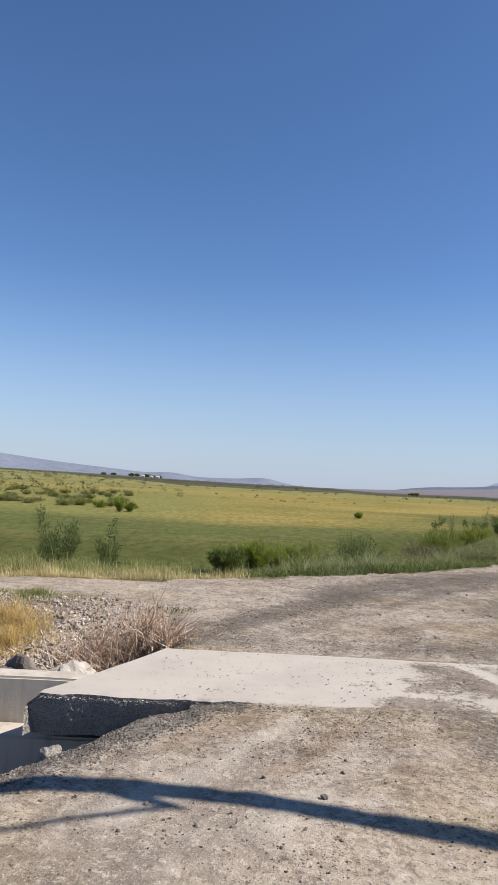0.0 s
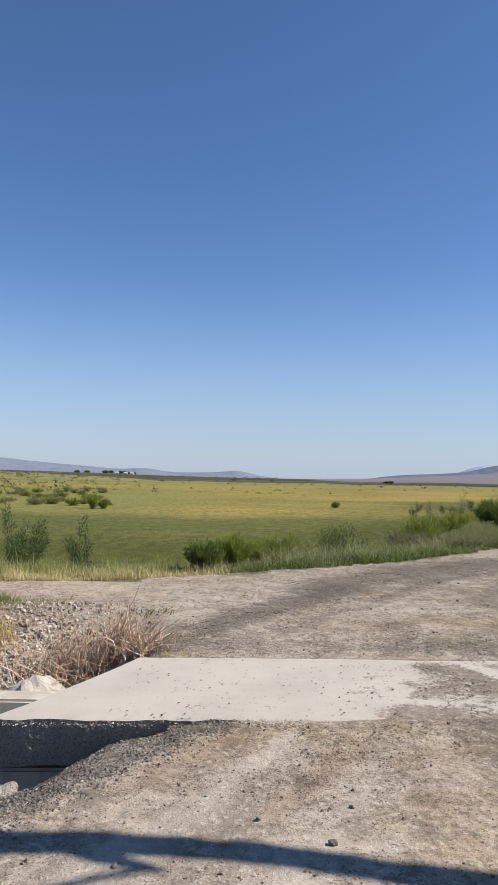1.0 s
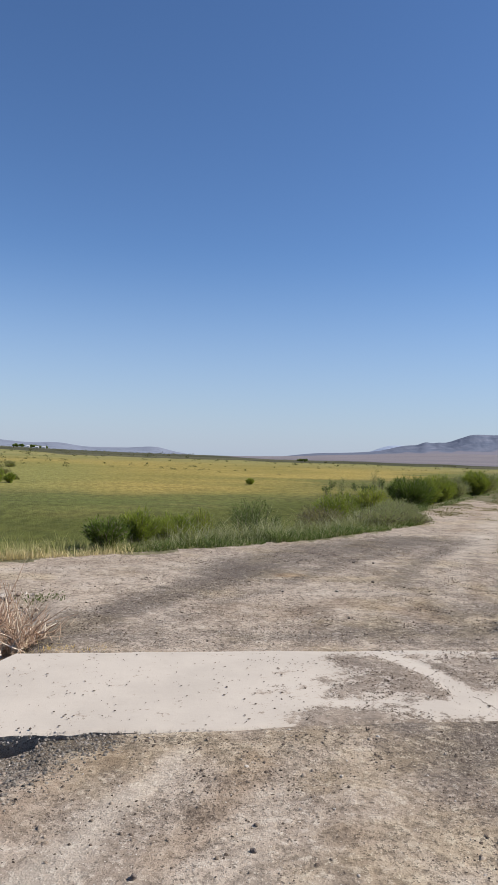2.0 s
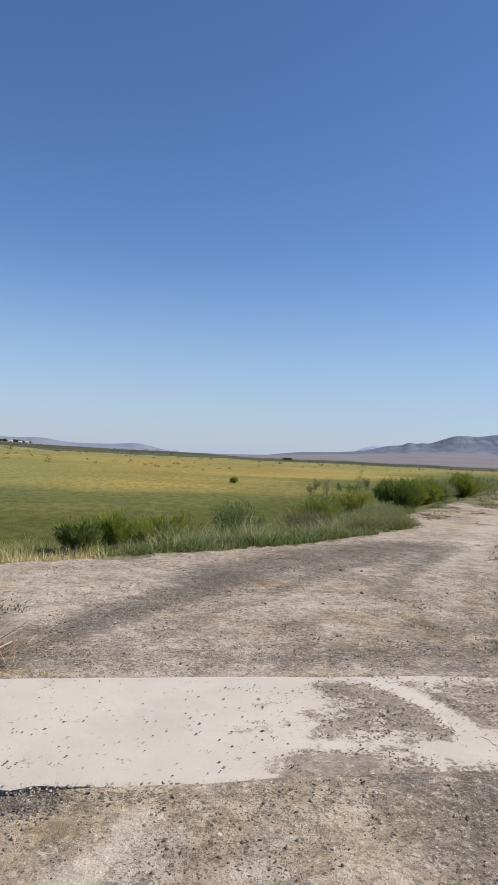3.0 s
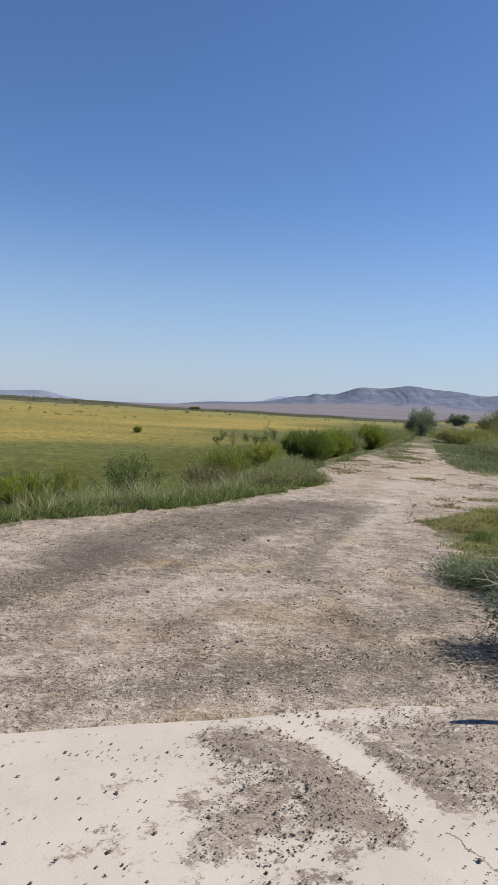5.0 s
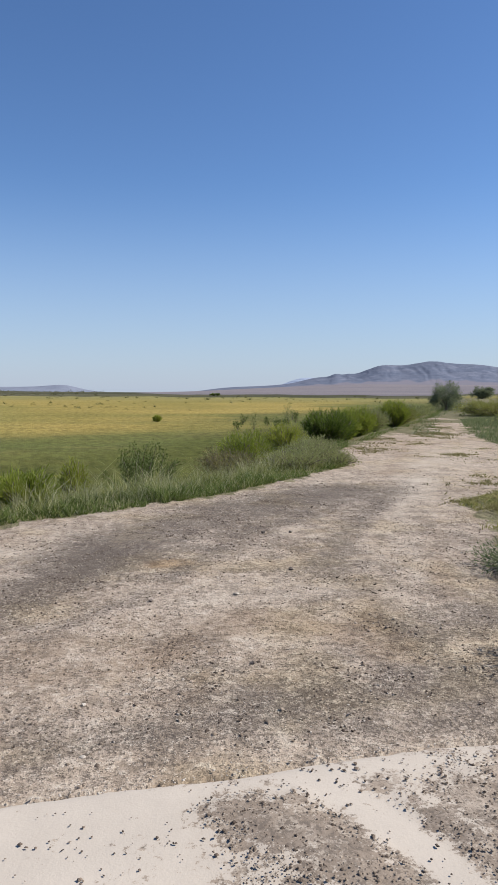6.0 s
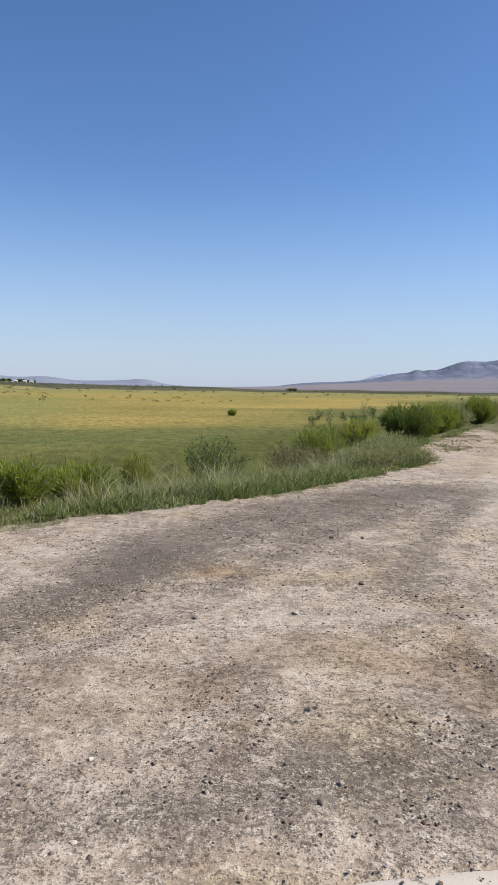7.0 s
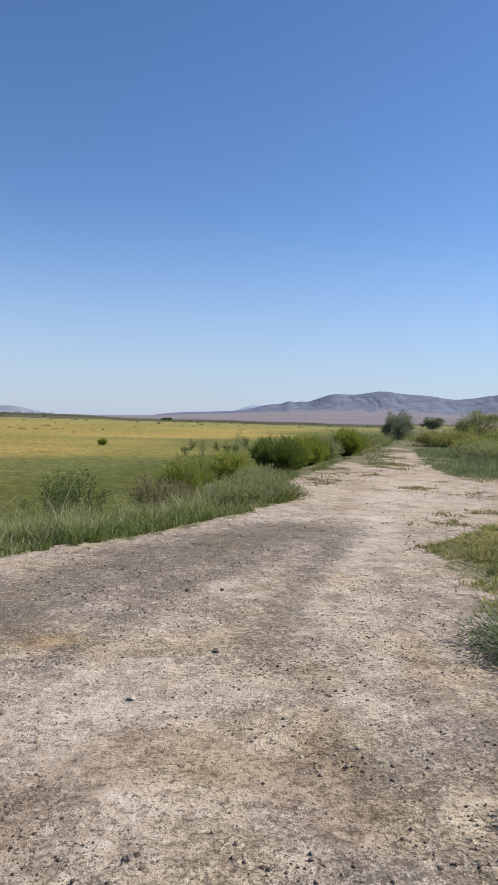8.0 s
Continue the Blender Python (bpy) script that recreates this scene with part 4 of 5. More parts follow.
def tree(name, label, at, height, width, material, seed, limbs=9, clumps=60, per=80, leaf=(0.15, 0.07), low=0.08):
    """A small tree: trunk with limbs, and a crown of leaf clumps with gaps."""
    r = np.random.default_rng(seed)
    z = float(land(at[0], at[1])) - 0.05
    ob = thing(name, (at[0], at[1], z))
    s = np.linspace(0, 1, 6)
    trunk = np.stack([0.06 * width * np.sin(s * 3), 0.05 * width * s, s * height * 0.55], -1)
    part("trunk", raw_mesh("trunk", *tube(trunk, np.linspace(0.05, 0.025, 6) * height, 7), BARK, flat=False), ob)
    ends, wood = [], []
    for i in range(limbs):
        az = i * 2.4 + r.random()
        start = trunk[1 + i % 4]
        reach = width * 0.42 * (0.6 + 0.4 * r.random())
        top = height * (0.35 + 0.55 * r.random())
        e = np.array([math.cos(az) * reach, math.sin(az) * reach, top])
        p = start + (e - start) * s[:, None] + np.array([0, 0, 1]) * (np.sin(s * np.pi) * 0.08 * height)[:, None]
        wood.append(tube(p, np.linspace(0.02, 0.005, 6) * height, 5))
        ends += [p[3], p[4], p[5]]
    for w in wood:
        part("limb", raw_mesh("limb", *w, BARK, flat=False), ob)
    ends = np.array(ends)
    # clump centres: about the limb ends and through the crown's shell
    c = r.normal(0, 1, (clumps, 3))
    c /= np.linalg.norm(c, axis=1)[:, None]
    c *= (0.55 + 0.5 * r.random((clumps, 1)))
    c = c * np.array([width * 0.46, width * 0.46, height * 0.40]) + np.array([0, 0, height * 0.56])
    pick = r.random(clumps) < 0.4
    c[pick] = ends[r.integers(0, len(ends), pick.sum())]
    q = (c[:, None] + r.normal(0, 1, (clumps, per, 3)) * np.array([0.07 * width, 0.07 * width, 0.06 * height])).reshape(-1, 3)
    q[:, :2] *= 1 + 0.35 * (0.5 - q[:, 2:] / height)
    q[:, 2] = np.clip(q[:, 2] - (0.08 - low) * 2.2 * (height * 0.98 - q[:, 2]), low * height, height * 1.02)
    d = q - np.array([0, 0, height * 0.3]) + r.normal(0, 1, q.shape) * 0.4 * width
    d /= np.linalg.norm(d, axis=1)[:, None]
    flat = np.cross(d, r.normal(0, 1, q.shape))
    flat /= np.linalg.norm(flat, axis=1)[:, None]
    size = 0.6 + 0.8 * r.random((len(q), 1))
    a, b = d * leaf[0] * size, flat * leaf[1] * size / 2
    v = np.stack([q, q + a * 0.5 + b, q + a, q + a * 0.5 - b], 1).reshape(-1, 3)
    part("crown", raw_mesh("crown", v, np.arange(len(v)).reshape(-1, 4), material), ob)
    return tagged(ob, label, "tree")


def verge_grass():
    # tall grass on the bank beyond the road
    n = 98000
    x = np.concatenate([rng.uniform(-9, 8, n), rng.uniform(6, 40, n // 3)])
    e = np.interp(x, EDGE_X, EDGE_Y)
    off = rng.random(len(x)) ** 1.3 * 4.2 + 0.03
    y = e + off * 1.15
    keep = (road_inside(x, y) < 0.0) & (fbm(x * 0.8, y * 0.8, 3) + 0.25 * rng.random(len(x)) > 0.42 + 0.12 * smooth(7, 10, x)) & ((x < 6.6) | (off < 0.35 + 0.3 * fbm(x, y, 2)))
    x, y, off = x[keep], y[keep], off[keep]
    thin = (x > -0.6) | (rng.random(len(x)) < 0.65)
    x, y, off = x[thin], y[thin], off[thin]
    grey = fbm(x * 0.35 + 9, y * 0.35, 2) > 0.47
    left = x < -0.6 + 1.6 * (rng.random(len(x)) - 0.5)
    a = grey & ~left
    herb = rng.random(len(x)) < 0.5
    grass("grass", "grey-green tall grass along the road verge", x[a & ~herb], y[a & ~herb], 0.165, 0.0065, 2.0, GREY_GRASS, 0.5, rise=0.8)
    b = herb & ~left
    grass("verge_herbs", "dark green low leafy herbs along the road verge", x[b], y[b], 0.085, 0.015, 2.4, HERB, 0.6)
    a = ~grey & ~left & ~herb
    grass("grass", "green tall grass along the road verge", x[a], y[a], 0.175, 0.0065, 1.9, GRASS, 0.5, rise=0.8)
    grass("grass", "thin straw-tipped grass along the road verge", x[left], y[left], 0.13, 0.008, 0.6, leaf_material("thin_verge_grass", (0.19, 0.215, 0.058), (0.52, 0.48, 0.21), (0.32, 0.31, 0.11), 0.5))
    x = np.minimum(rng.uniform(-10, -0.2, 12000), rng.uniform(-3, 1.0, 12000))
    y = np.interp(x, EDGE_X, EDGE_Y) + rng.random(12000) ** 2 * 0.7 - 0.1
    grass("grass", "dry straw grass at the road edge", x, y, 0.08, 0.007, 1.2, leaf_material("faded_straw", (0.54, 0.44, 0.20), (0.78, 0.67, 0.38), None, 0.4))
    x = rng.uniform(-0.6, 6.3, 4200)
    y = np.interp(x, EDGE_X, EDGE_Y) + 0.05 + rng.random(4200) * 2.2
    grass("seed_stalks", "pale grass stalks rising from the verge", x, y, 0.24, 0.006, 1.3, leaf_material("seed_stalk", (0.30, 0.31, 0.16), (0.48, 0.46, 0.27), None, 0.4), 0.3, 0.1, rise=0.7)
    # meadow near the bank
    n = 70000
    d = 3 + 15 * rng.random(n) ** 1.3
    x = rng.uniform(-0.62, 0.95, n) * (d + 12)
    y = np.interp(x, EDGE_X, EDGE_Y) + d
    keep = (field_side(x, y) < -2.0) & (fbm(x * 0.35, y * 0.35 + 70, 4) + 0.3 * rng.random(n) > 0.55)
    x, y, d = x[keep], y[keep], d[keep]
    near = d + 6 * rng.random(len(d)) < 11
    grass("grass", "low green meadow grass below the road bank", x[near], y[near], 0.07, 0.020, 1.8, MEADOW, 0.4)
    # the other verge
    x, y = on_land(60000, 3.3, 12, 4.5, 13.5)
    keep = (road_inside(x, y) < 0.15 * rng.random(len(x)) ** 3) & (fbm(x * 1.6, y * 1.6 + 30, 4) + 0.12 * rng.random(len(x)) > 0.52)
    x, y = x[keep], y[keep]
    low = y > 8.9 + 0.25 * (x - 5)
    grass("grass", "low yellow-green mat grass beside the road", x[low], y[low], 0.042, 0.010, 1.9, leaf_material("mat_grass", (0.17, 0.185, 0.05), (0.40, 0.36, 0.13), (0.25, 0.245, 0.07), 0.5))
    grass("grass", "dark green weeds beside the road", x[~low], y[~low], 0.035, 0.008, 1.8, GRASS, rise=0.8)
    x, y = on_land(60000, 12, 60, 19, 70)
    keep = (road_inside(x, y) < 0) & (field_side(x, y) > 0) & (x - np.interp(y, LANE_Y, LANE_X) < 14)
    grass("grass", "blue-green tall grass beside the lane", x[keep], y[keep], 0.085, 0.028, 1.6, BLUE_GRASS)
    lx, ly = rng.random(19000) ** 1.3 * 7, rng.uniform(19.3, 34, 19000)
    x = np.interp(ly, LANE_Y, LANE_X) + lx
    keep = (road_inside(x, ly) < 0.1) & (fbm(x * 0.6, ly * 0.6 + 9, 3) > 0.38)
    grass("grass", "soft blue-green tall grass along the lane", x[keep], ly[keep], 0.20, 0.018, 1.2, BLUE_GRASS, 0.5, rise=2.5)
    # clumps in the mat beside the road
    cx, cy = on_land(500, 5.2, 12, 8.6, 13.2)
    keep = road_inside(cx, cy) < -0.1
    cx, cy = cx[keep], cy[keep]
    x, y = (np.repeat(v, 70) + rng.normal(0, 0.09, 70 * len(cx)) for v in (cx, cy))
    dark = np.repeat(rng.random(len(cx)) < 0.3, 70)
    grass("grass", "dark green tussocks in the mat beside the road", x[dark], y[dark], 0.07, 0.009, 1.8, HERB, rise=1.2)
    grass("grass", "straw-coloured tussocks in the mat beside the road", x[~dark], y[~dark], 0.055, 0.009, 1.8, TURF, rise=1.2)
    # worn turf left standing on the lane
    for cx, cy, rx, ry in ((8.6, 13.6, 0.6, 0.16), (7.5, 12.75, 0.35, 0.1), (10.6, 15.9, 0.7, 0.2), (10.0, 20.5, 0.5, 0.22), (10.6, 22.3, 0.6, 0.3), (12.6, 23.8, 0.5, 0.5),
                           (13.7, 25.6, 0.4, 1.2), (15.3, 28.5, 0.5, 2.0), (17.5, 32.5, 0.6, 2.5), (9.6, 17.2, 0.6, 0.18), (6.3, 11.4, 0.3, 0.1), (11.5, 18.6, 0.7, 0.2), (8.2, 18.8, 0.35, 0.3)):
        n = int(700 + 1800 * min(rx * ry * 4, 1.2))
        x, y = rng.normal(cx, rx, n), rng.normal(cy, ry * 1.7, n)
        x = x + 0.5 * (y - cy)
        keep = fbm(x * 1.8, y * 1.8, 3) > 0.47
        grass("turf", "worn olive and brown turf tufts on the lane", x[keep], y[keep], 0.030, 0.018, 2.4, TURF)
    # left bank
    x, y = rng.normal(-3.2, 0.34, 9000), rng.normal(6.95, 0.32, 9000)
    grass("straw_grass", "golden dry grass clump on the canal bank", x, y, 0.105, 0.0048, 1.6, STRAW)
    x, y = rng.normal(-3.2, 0.5, 2200), rng.normal(8.1, 0.16, 2200)
    grass("grass", "green grass patch on the canal bank", x, y, 0.055, 0.007, 1.4, GRASS)
    x, y = rng.normal(-1.05, 0.14, 240), rng.normal(7.7, 0.10, 240)
    grass("grass", "small green weeds on the canal bank", x, y, 0.035, 0.008, 1.4, HERB)
    x, y = rng.uniform(-0.95, -0.3, 160), rng.normal(5.80, 0.04, 160)
    grass("straw_litter", "dry straw litter at the deck edge", x, y, 0.032, 0.004, 1.6, STRAW, 0.4, 0.9)


verge_grass()


def dry_weeds(at, seed, stalks, height, radius):
    """Tangled dead stalks, bare and pale."""
    r = np.random.default_rng(seed)
    z = float(land(*at))
    ob = thing("dry_weed_clump", (*at, z - 0.02))
    fine, bold = [], []
    for i in range(stalks):
        az, out = r.random() * 6.283, radius * (0.2 + 0.9 * r.random())
        root = np.array([r.normal(0, radius * 0.35), r.normal(0, radius * 0.3), 0])
        h = height * (0.35 + 0.65 * r.random()) * (1.25 - 0.5 * out / radius)
        s = np.linspace(0, 1, 5)[:, None]
        bend = r.normal(0, 0.10, 3) * radius
        p = root + np.array([math.cos(az), math.sin(az), 0]) * out * s ** 1.4 + np.array([0, 0, h]) * s ** 0.9 + bend * np.sin(s * 3.1)
        rad = (0.008 if i % 3 == 0 else 0.003) + 0.003 * r.random()
        (bold if i % 3 == 0 else fine).append(tube(p, np.linspace(rad, rad * 0.4, 5), 4))
        for _ in range(3):
            k = r.integers(1, 4)
            e = p[k] + r.normal(0, 0.12, 3) + np.array([0, 0, 0.08])
            fine.append(tube(np.stack([p[k], (p[k] + e) / 2 + r.normal(0, 0.015, 3), e]), (0.003, 0.0025, 0.001), 4))
    for b in bold:
        part("stalk", raw_mesh("stalk", *b, PALE_STALK), ob)
    part("tangle", raw_mesh("tangle", *join(fine), TWIG), ob, "tangled brown twigs")
    return tagged(ob, "tangled clump of dead brown weeds behind the deck", "dry weeds", "dead weeds on the canal bank")


dry_weeds((-1.55, 6.35), 3, 130, 0.52, 0.45)
dry_weeds((-1.25, 6.5), 4, 110, 0.60, 0.34)
dry_weeds((-1.85, 6.25), 5, 70, 0.42, 0.4)
dry_weeds((-0.98, 6.15), 6, 60, 0.24, 0.3)

# shrubs along the bank
plant("willow_shrub", "feathery grey-green shrub on the road bank", "shrub", (-4.35, 14.2), 1.62, 0.55, 13, 760, (0.044, 0.012), WILLOW, fan=0.95, seed=21, low=0.05, side=0.8, loose=0.085)
plant("willow_shrub", "narrow feathery green shrub on the road bank", "shrub", (-3.25, 14.6), 1.62, 0.30, 8, 520, (0.044, 0.012), WILLOW, fan=1.0, seed=22, low=0.06, side=0.8, loose=0.12)
plant("bush", "dark green leafy bush at the road edge", "bush", (-0.60, 11.0), 0.50, 0.30, 110, 120, (0.050, 0.008), BUSH_DARK, fan=0.95, seed=23, low=0.05, side=0.5, loose=0.07)
plant("bush", "bright green upright bush on the road bank", "bush", (-0.15, 12.1), 0.58, 0.32, 90, 120, (0.070, 0.008), BUSH_GREEN, fan=0.9, seed=24, low=0.1, side=0.35, loose=0.07)
plant("bush", "bright green reedy clump on the road bank", "bush", (0.45, 12.6), 0.50, 0.42, 80, 110, (0.085, 0.007), BUSH_GREEN, fan=0.95, seed=61, low=0.1, side=0.25, loose=0.08)
plant("bush", "small yellow-green bush on the road bank", "bush", (1.15, 15.0), 0.88, 0.24, 70, 120, (0.06, 0.008), BUSH_YELLOW, fan=0.9, seed=25, low=0.12, side=0.35, loose=0.08)
plant("willow_shrub", "dark wispy shrub standing in the verge grass", "shrub", (2.62, 18.0), 1.66, 0.66, 18, 640, (0.046, 0.013), WILLOW, fan=1.0, seed=71, low=0.06, side=0.8, loose=0.075)
plant("sagebrush", "low brown-green sagebrush in the verge grass", "bush", (4.2, 17.0), 0.80, 0.6, 110, 78, (0.048, 0.018), TURF, fan=0.98, seed=63, low=0.05)
plant("bush", "bright green rounded bush on the road bank", "bush", (5.35, 19.7), 1.40, 0.66, 200, 120, (0.085, 0.011), BUSH_GREEN, fan=0.95, seed=27, low=0.08, side=0.4, loose=0.06)
plant("bush", "yellow-green bush on the road bank", "bush", (6.7, 20.9), 1.02, 0.50, 120, 110, (0.085, 0.011), BUSH_YELLOW, fan=0.95, seed=28, low=0.08, side=0.4, loose=0.07)
plant("sagebrush", "grey-green sagebrush at the road corner", "bush", (5.75, 16.4), 0.46, 0.62, 140, 90, (0.042, 0.012), BUSH_GREY, fan=0.98, seed=29, low=0.05)
plant("sagebrush", "grey-green sagebrush at the road corner", "bush", (5.1, 15.6), 0.38, 0.55, 110, 90, (0.042, 0.012), BUSH_GREY, fan=0.98, seed=30, low=0.05)
plant("sagebrush", "grey-green sagebrush at the road corner", "bush", (6.6, 18.4), 0.40, 0.50, 90, 90, (0.042, 0.012), BUSH_GREY, fan=0.98, seed=64, low=0.05)
plant("bush", "large green bush with a shaded side beside the lane", "bush", (8.45, 22.3), 1.10, 0.66, 300, 130, (0.080, 0.012), BUSH_DARK, fan=1.0, seed=31, low=0.05, side=0.3, loose=0.06, curl=0.1)
plant("bush", "green bush beside the lane", "bush", (9.4, 23.5), 1.00, 0.55, 190, 120, (0.085, 0.012), BUSH_GREEN, fan=1.0, seed=32, low=0.05, side=0.3, loose=0.06, curl=0.1)
plant("bush", "green bush beside the lane", "bush", (10.5, 24.9), 1.05, 0.62, 180, 120, (0.085, 0.012), BUSH_GREEN, fan=1.0, seed=33, low=0.05, side=0.3, loose=0.06, curl=0.1)
plant("bush", "low grey-green bush beside the lane", "bush", (11.8, 26.6), 0.98, 0.60, 130, 110, (0.085, 0.012), BUSH_GREY, fan=1.0, seed=66, low=0.05, side=0.4, loose=0.07, curl=0.1)
plant("bush", "tall green bush beside the lane", "bush", (13.8, 28.7), 1.12, 0.55, 160, 120, (0.095, 0.013), BUSH_GREEN, fan=1.0, seed=34, low=0.05, side=0.3, loose=0.06, curl=0.05)
plant("bush", "olive bush beside the lane", "bush", (14.9, 30.4), 0.85, 0.65, 130, 110, (0.095, 0.013), MOUND, fan=1.0, seed=67, low=0.05, side=0.4, loose=0.07, curl=0.1)
plant("sagebrush", "grey-green sagebrush at the road corner", "bush", (6.05, 15.75), 0.30, 0.36, 90, 80, (0.035, 0.010), BUSH_GREY, fan=1.0, seed=68, low=0.03)
plant("bush", "pale grey-green bush beside the lane", "bush", (15.3, 31.3), 0.80, 0.75, 120, 100, (0.10, 0.018), BUSH_GREY, fan=0.95, seed=65, low=0.06, side=0.5, loose=0.06)
plant("bush", "olive green bush beside the lane", "bush", (17.8, 36.5), 1.0, 1.2, 130, 80, (0.14, 0.022), BUSH_GREEN, fan=0.95, seed=35, low=0.08, side=0.4, loose=0.05)
plant("bush", "olive green bush beside the lane", "bush", (21.5, 42), 0.9, 1.4, 150, 78, (0.104, 0.041), BUSH_GREY, fan=0.95, seed=36, low=0.08)
plant("bush", "yellow-green bushy mound beside the lane", "bush", (24.5, 37.5), 0.85, 2.0, 200, 90, (0.15, 0.024), MOUND, fan=0.98, seed=37, low=0.05, side=0.4, loose=0.05)
plant("bush", "yellow-green bushy mound beside the lane", "bush", (22.0, 31.0), 0.70, 1.6, 180, 90, (0.14, 0.022), MOUND, fan=0.98, seed=38, low=0.05, side=0.4, loose=0.05)
plant("bush", "dark green bush beside the lane", "bush", (25.5, 33.0), 0.95, 1.6, 180, 78, (0.104, 0.041), BUSH_DARK, fan=0.98, seed=39, low=0.05)
plant("bush", "blue-green weeds beside the lane", "bush", (19.0, 26.5), 0.65, 1.6, 170, 70, (0.080, 0.027), BUSH_GREY, fan=0.98, seed=40, low=0.05)

# tumbleweed bushes on the near verge
plant("tumbleweed", "dark green tumbleweed bush with pale stems by the road", "bush", (3.84, 6.14), 0.60, 0.52, 110, 140, (0.034, 0.007), TUMBLE, PALE_TWIG, 1.0, 0.5, 0.1, 0.0035, seed=41, side=1.6, loose=0.11)
plant("tumbleweed", "dark green tumbleweed bush with pale stems by the road", "bush", (4.95, 7.3), 0.50, 0.65, 130, 180, (0.034, 0.007), TUMBLE, PALE_TWIG, 1.0, 0.5, 0.1, 0.0035, seed=42, side=1.6, loose=0.11)
plant("tumbleweed", "low green tumbleweed bush by the road", "bush", (4.55, 8.0), 0.22, 0.45, 90, 150, (0.03, 0.007), TUMBLE, PALE_TWIG, 1.0, 0.5, 0.1, 0.003, seed=43, side=1.0, loose=0.10)
plant("tumbleweed", "sparse tumbleweed with pale bare twigs by the road", "bush", (4.02, 5.84), 0.50, 0.40, 80, 120, (0.034, 0.007), TUMBLE, PALE_TWIG, 1.1, 0.6, 0.2, 0.004, seed=44, side=1.0, loose=0.09)

def bare_twigs(at, height, reach, count, seed):
    """Pale leafless stems arching out of the tumbleweeds, each forked once or twice."""
    r = np.random.default_rng(seed)
    ob = thing("dead_weed", (*at, float(land(*at)) - 0.02))
    for _ in range(count):
        az, out = r.uniform(1.9, 4.9), reach * (0.5 + 0.6 * r.random())
        s = np.linspace(0, 1, 8)[:, None]
        way = np.array([math.cos(az), math.sin(az), 0])
        p = way * out * s ** 1.2 + np.array([0, 0, 1.0]) * height * (0.5 + 0.5 * r.random()) * np.sin(s * (1.5 + 0.6 * r.random())) + r.normal(0, 0.015, (8, 3)) * s
        rods = [tube(p, np.linspace(0.0042, 0.0015, 8), 5)]
        for k in r.integers(2, 7, 3):
            e = p[k] + way * 0.10 + r.normal(0, 0.09, 3)
            rods.append(tube(np.stack([p[k], (p[k] + e) / 2 + r.normal(0, 0.01, 3), e]), (0.0024, 0.0018, 0.001), 5))
        part("stem", raw_mesh("stem", *join(rods), PALE_STALK, flat=False), ob)
    return tagged(ob, "pale bare arching stems of a dead weed by the road", "dry weeds")


bare_twigs((3.88, 6.08), 0.55, 0.66, 14, 91)
bare_twigs((4.75, 7.2), 0.48, 0.70, 9, 92)

# trees at the end of the lane
tree("tree", "small rounded silver-green tree at the end of the lane", (27.3, 47.5), 2.0, 2.15, TREE_LEAF, 51, clumps=100, per=95, leaf=(0.11, 0.036), low=0.0)
tree("tree", "low dark green tree beyond the lane", (65.5, 100.5), 2.0, 3.2, TREE_LEAF, 52, leaf=(0.24, 0.08), clumps=60, low=0.0)
tree("tree", "wide olive green willow tree beside the lane", (38.2, 53.0), 2.35, 4.2, leaf_material("olive_leaves", (0.13, 0.15, 0.055), (0.26, 0.265, 0.11), None, 0.5), 53, clumps=70, per=90, leaf=(0.18, 0.045), low=0.0)

# meadow shrubs
spots = [(-9.85, 51.4, 1.25, 0.42, BUSH_GREEN), (-9.25, 51.9, 0.75, 0.35, BUSH_GREEN), (8.45, 56.6, 0.48, 0.26, BUSH_YELLOW), (-12.3, 56, 0.6, 0.5, BUSH_GREEN), (-12, 60, 0.9, 0.6, BUSH_GREEN)]
r = np.random.default_rng(77)
for i in range(44):
    d = 56 + 40 * r.random() ** 1.5
    spots.append((-d * (0.17 + 0.22 * r.random()), d, 0.28 + 0.3 * r.random(), 0.35 + 0.4 * r.random(), (PALE_BRUSH, MOUND)[i % 2]))
for i, (x, y, h, w, m) in enumerate(spots):
    plant("meadow_bush", "round green bush standing in the meadow", "bush", (x, y), h, w, 40, 30, (0.17, 0.035), m, fan=0.95, seed=100 + i, low=0.05, side=0.45, loose=0.08, group="bushes in the meadow")
WEEDS = ((14.2, 53.1, 0.9), (12.8, 45.3, 1.4), (15.5, 51.2, 0.8), (14.7, 46.6, 0.8), (17.5, 52.7, 1.9), (18.8, 54.8, 1.3), (12.0, 46.1, 0.8), (19.7, 58.0, 1.0), (16.4, 50.0, 0.7))
for i, (x, y, h) in enumerate(WEEDS):
    plant("tall_weed", "thin tall dark weed standing in the meadow", "weed", (x, y), h, 0.26, 6, 60, (0.09, 0.030), (WILLOW, BUSH_GREY)[i % 3 == 1], fan=0.9, seed=200 + i, low=0.15, thick=0.008, side=1.0, loose=0.22, group="tall weeds in the meadow")


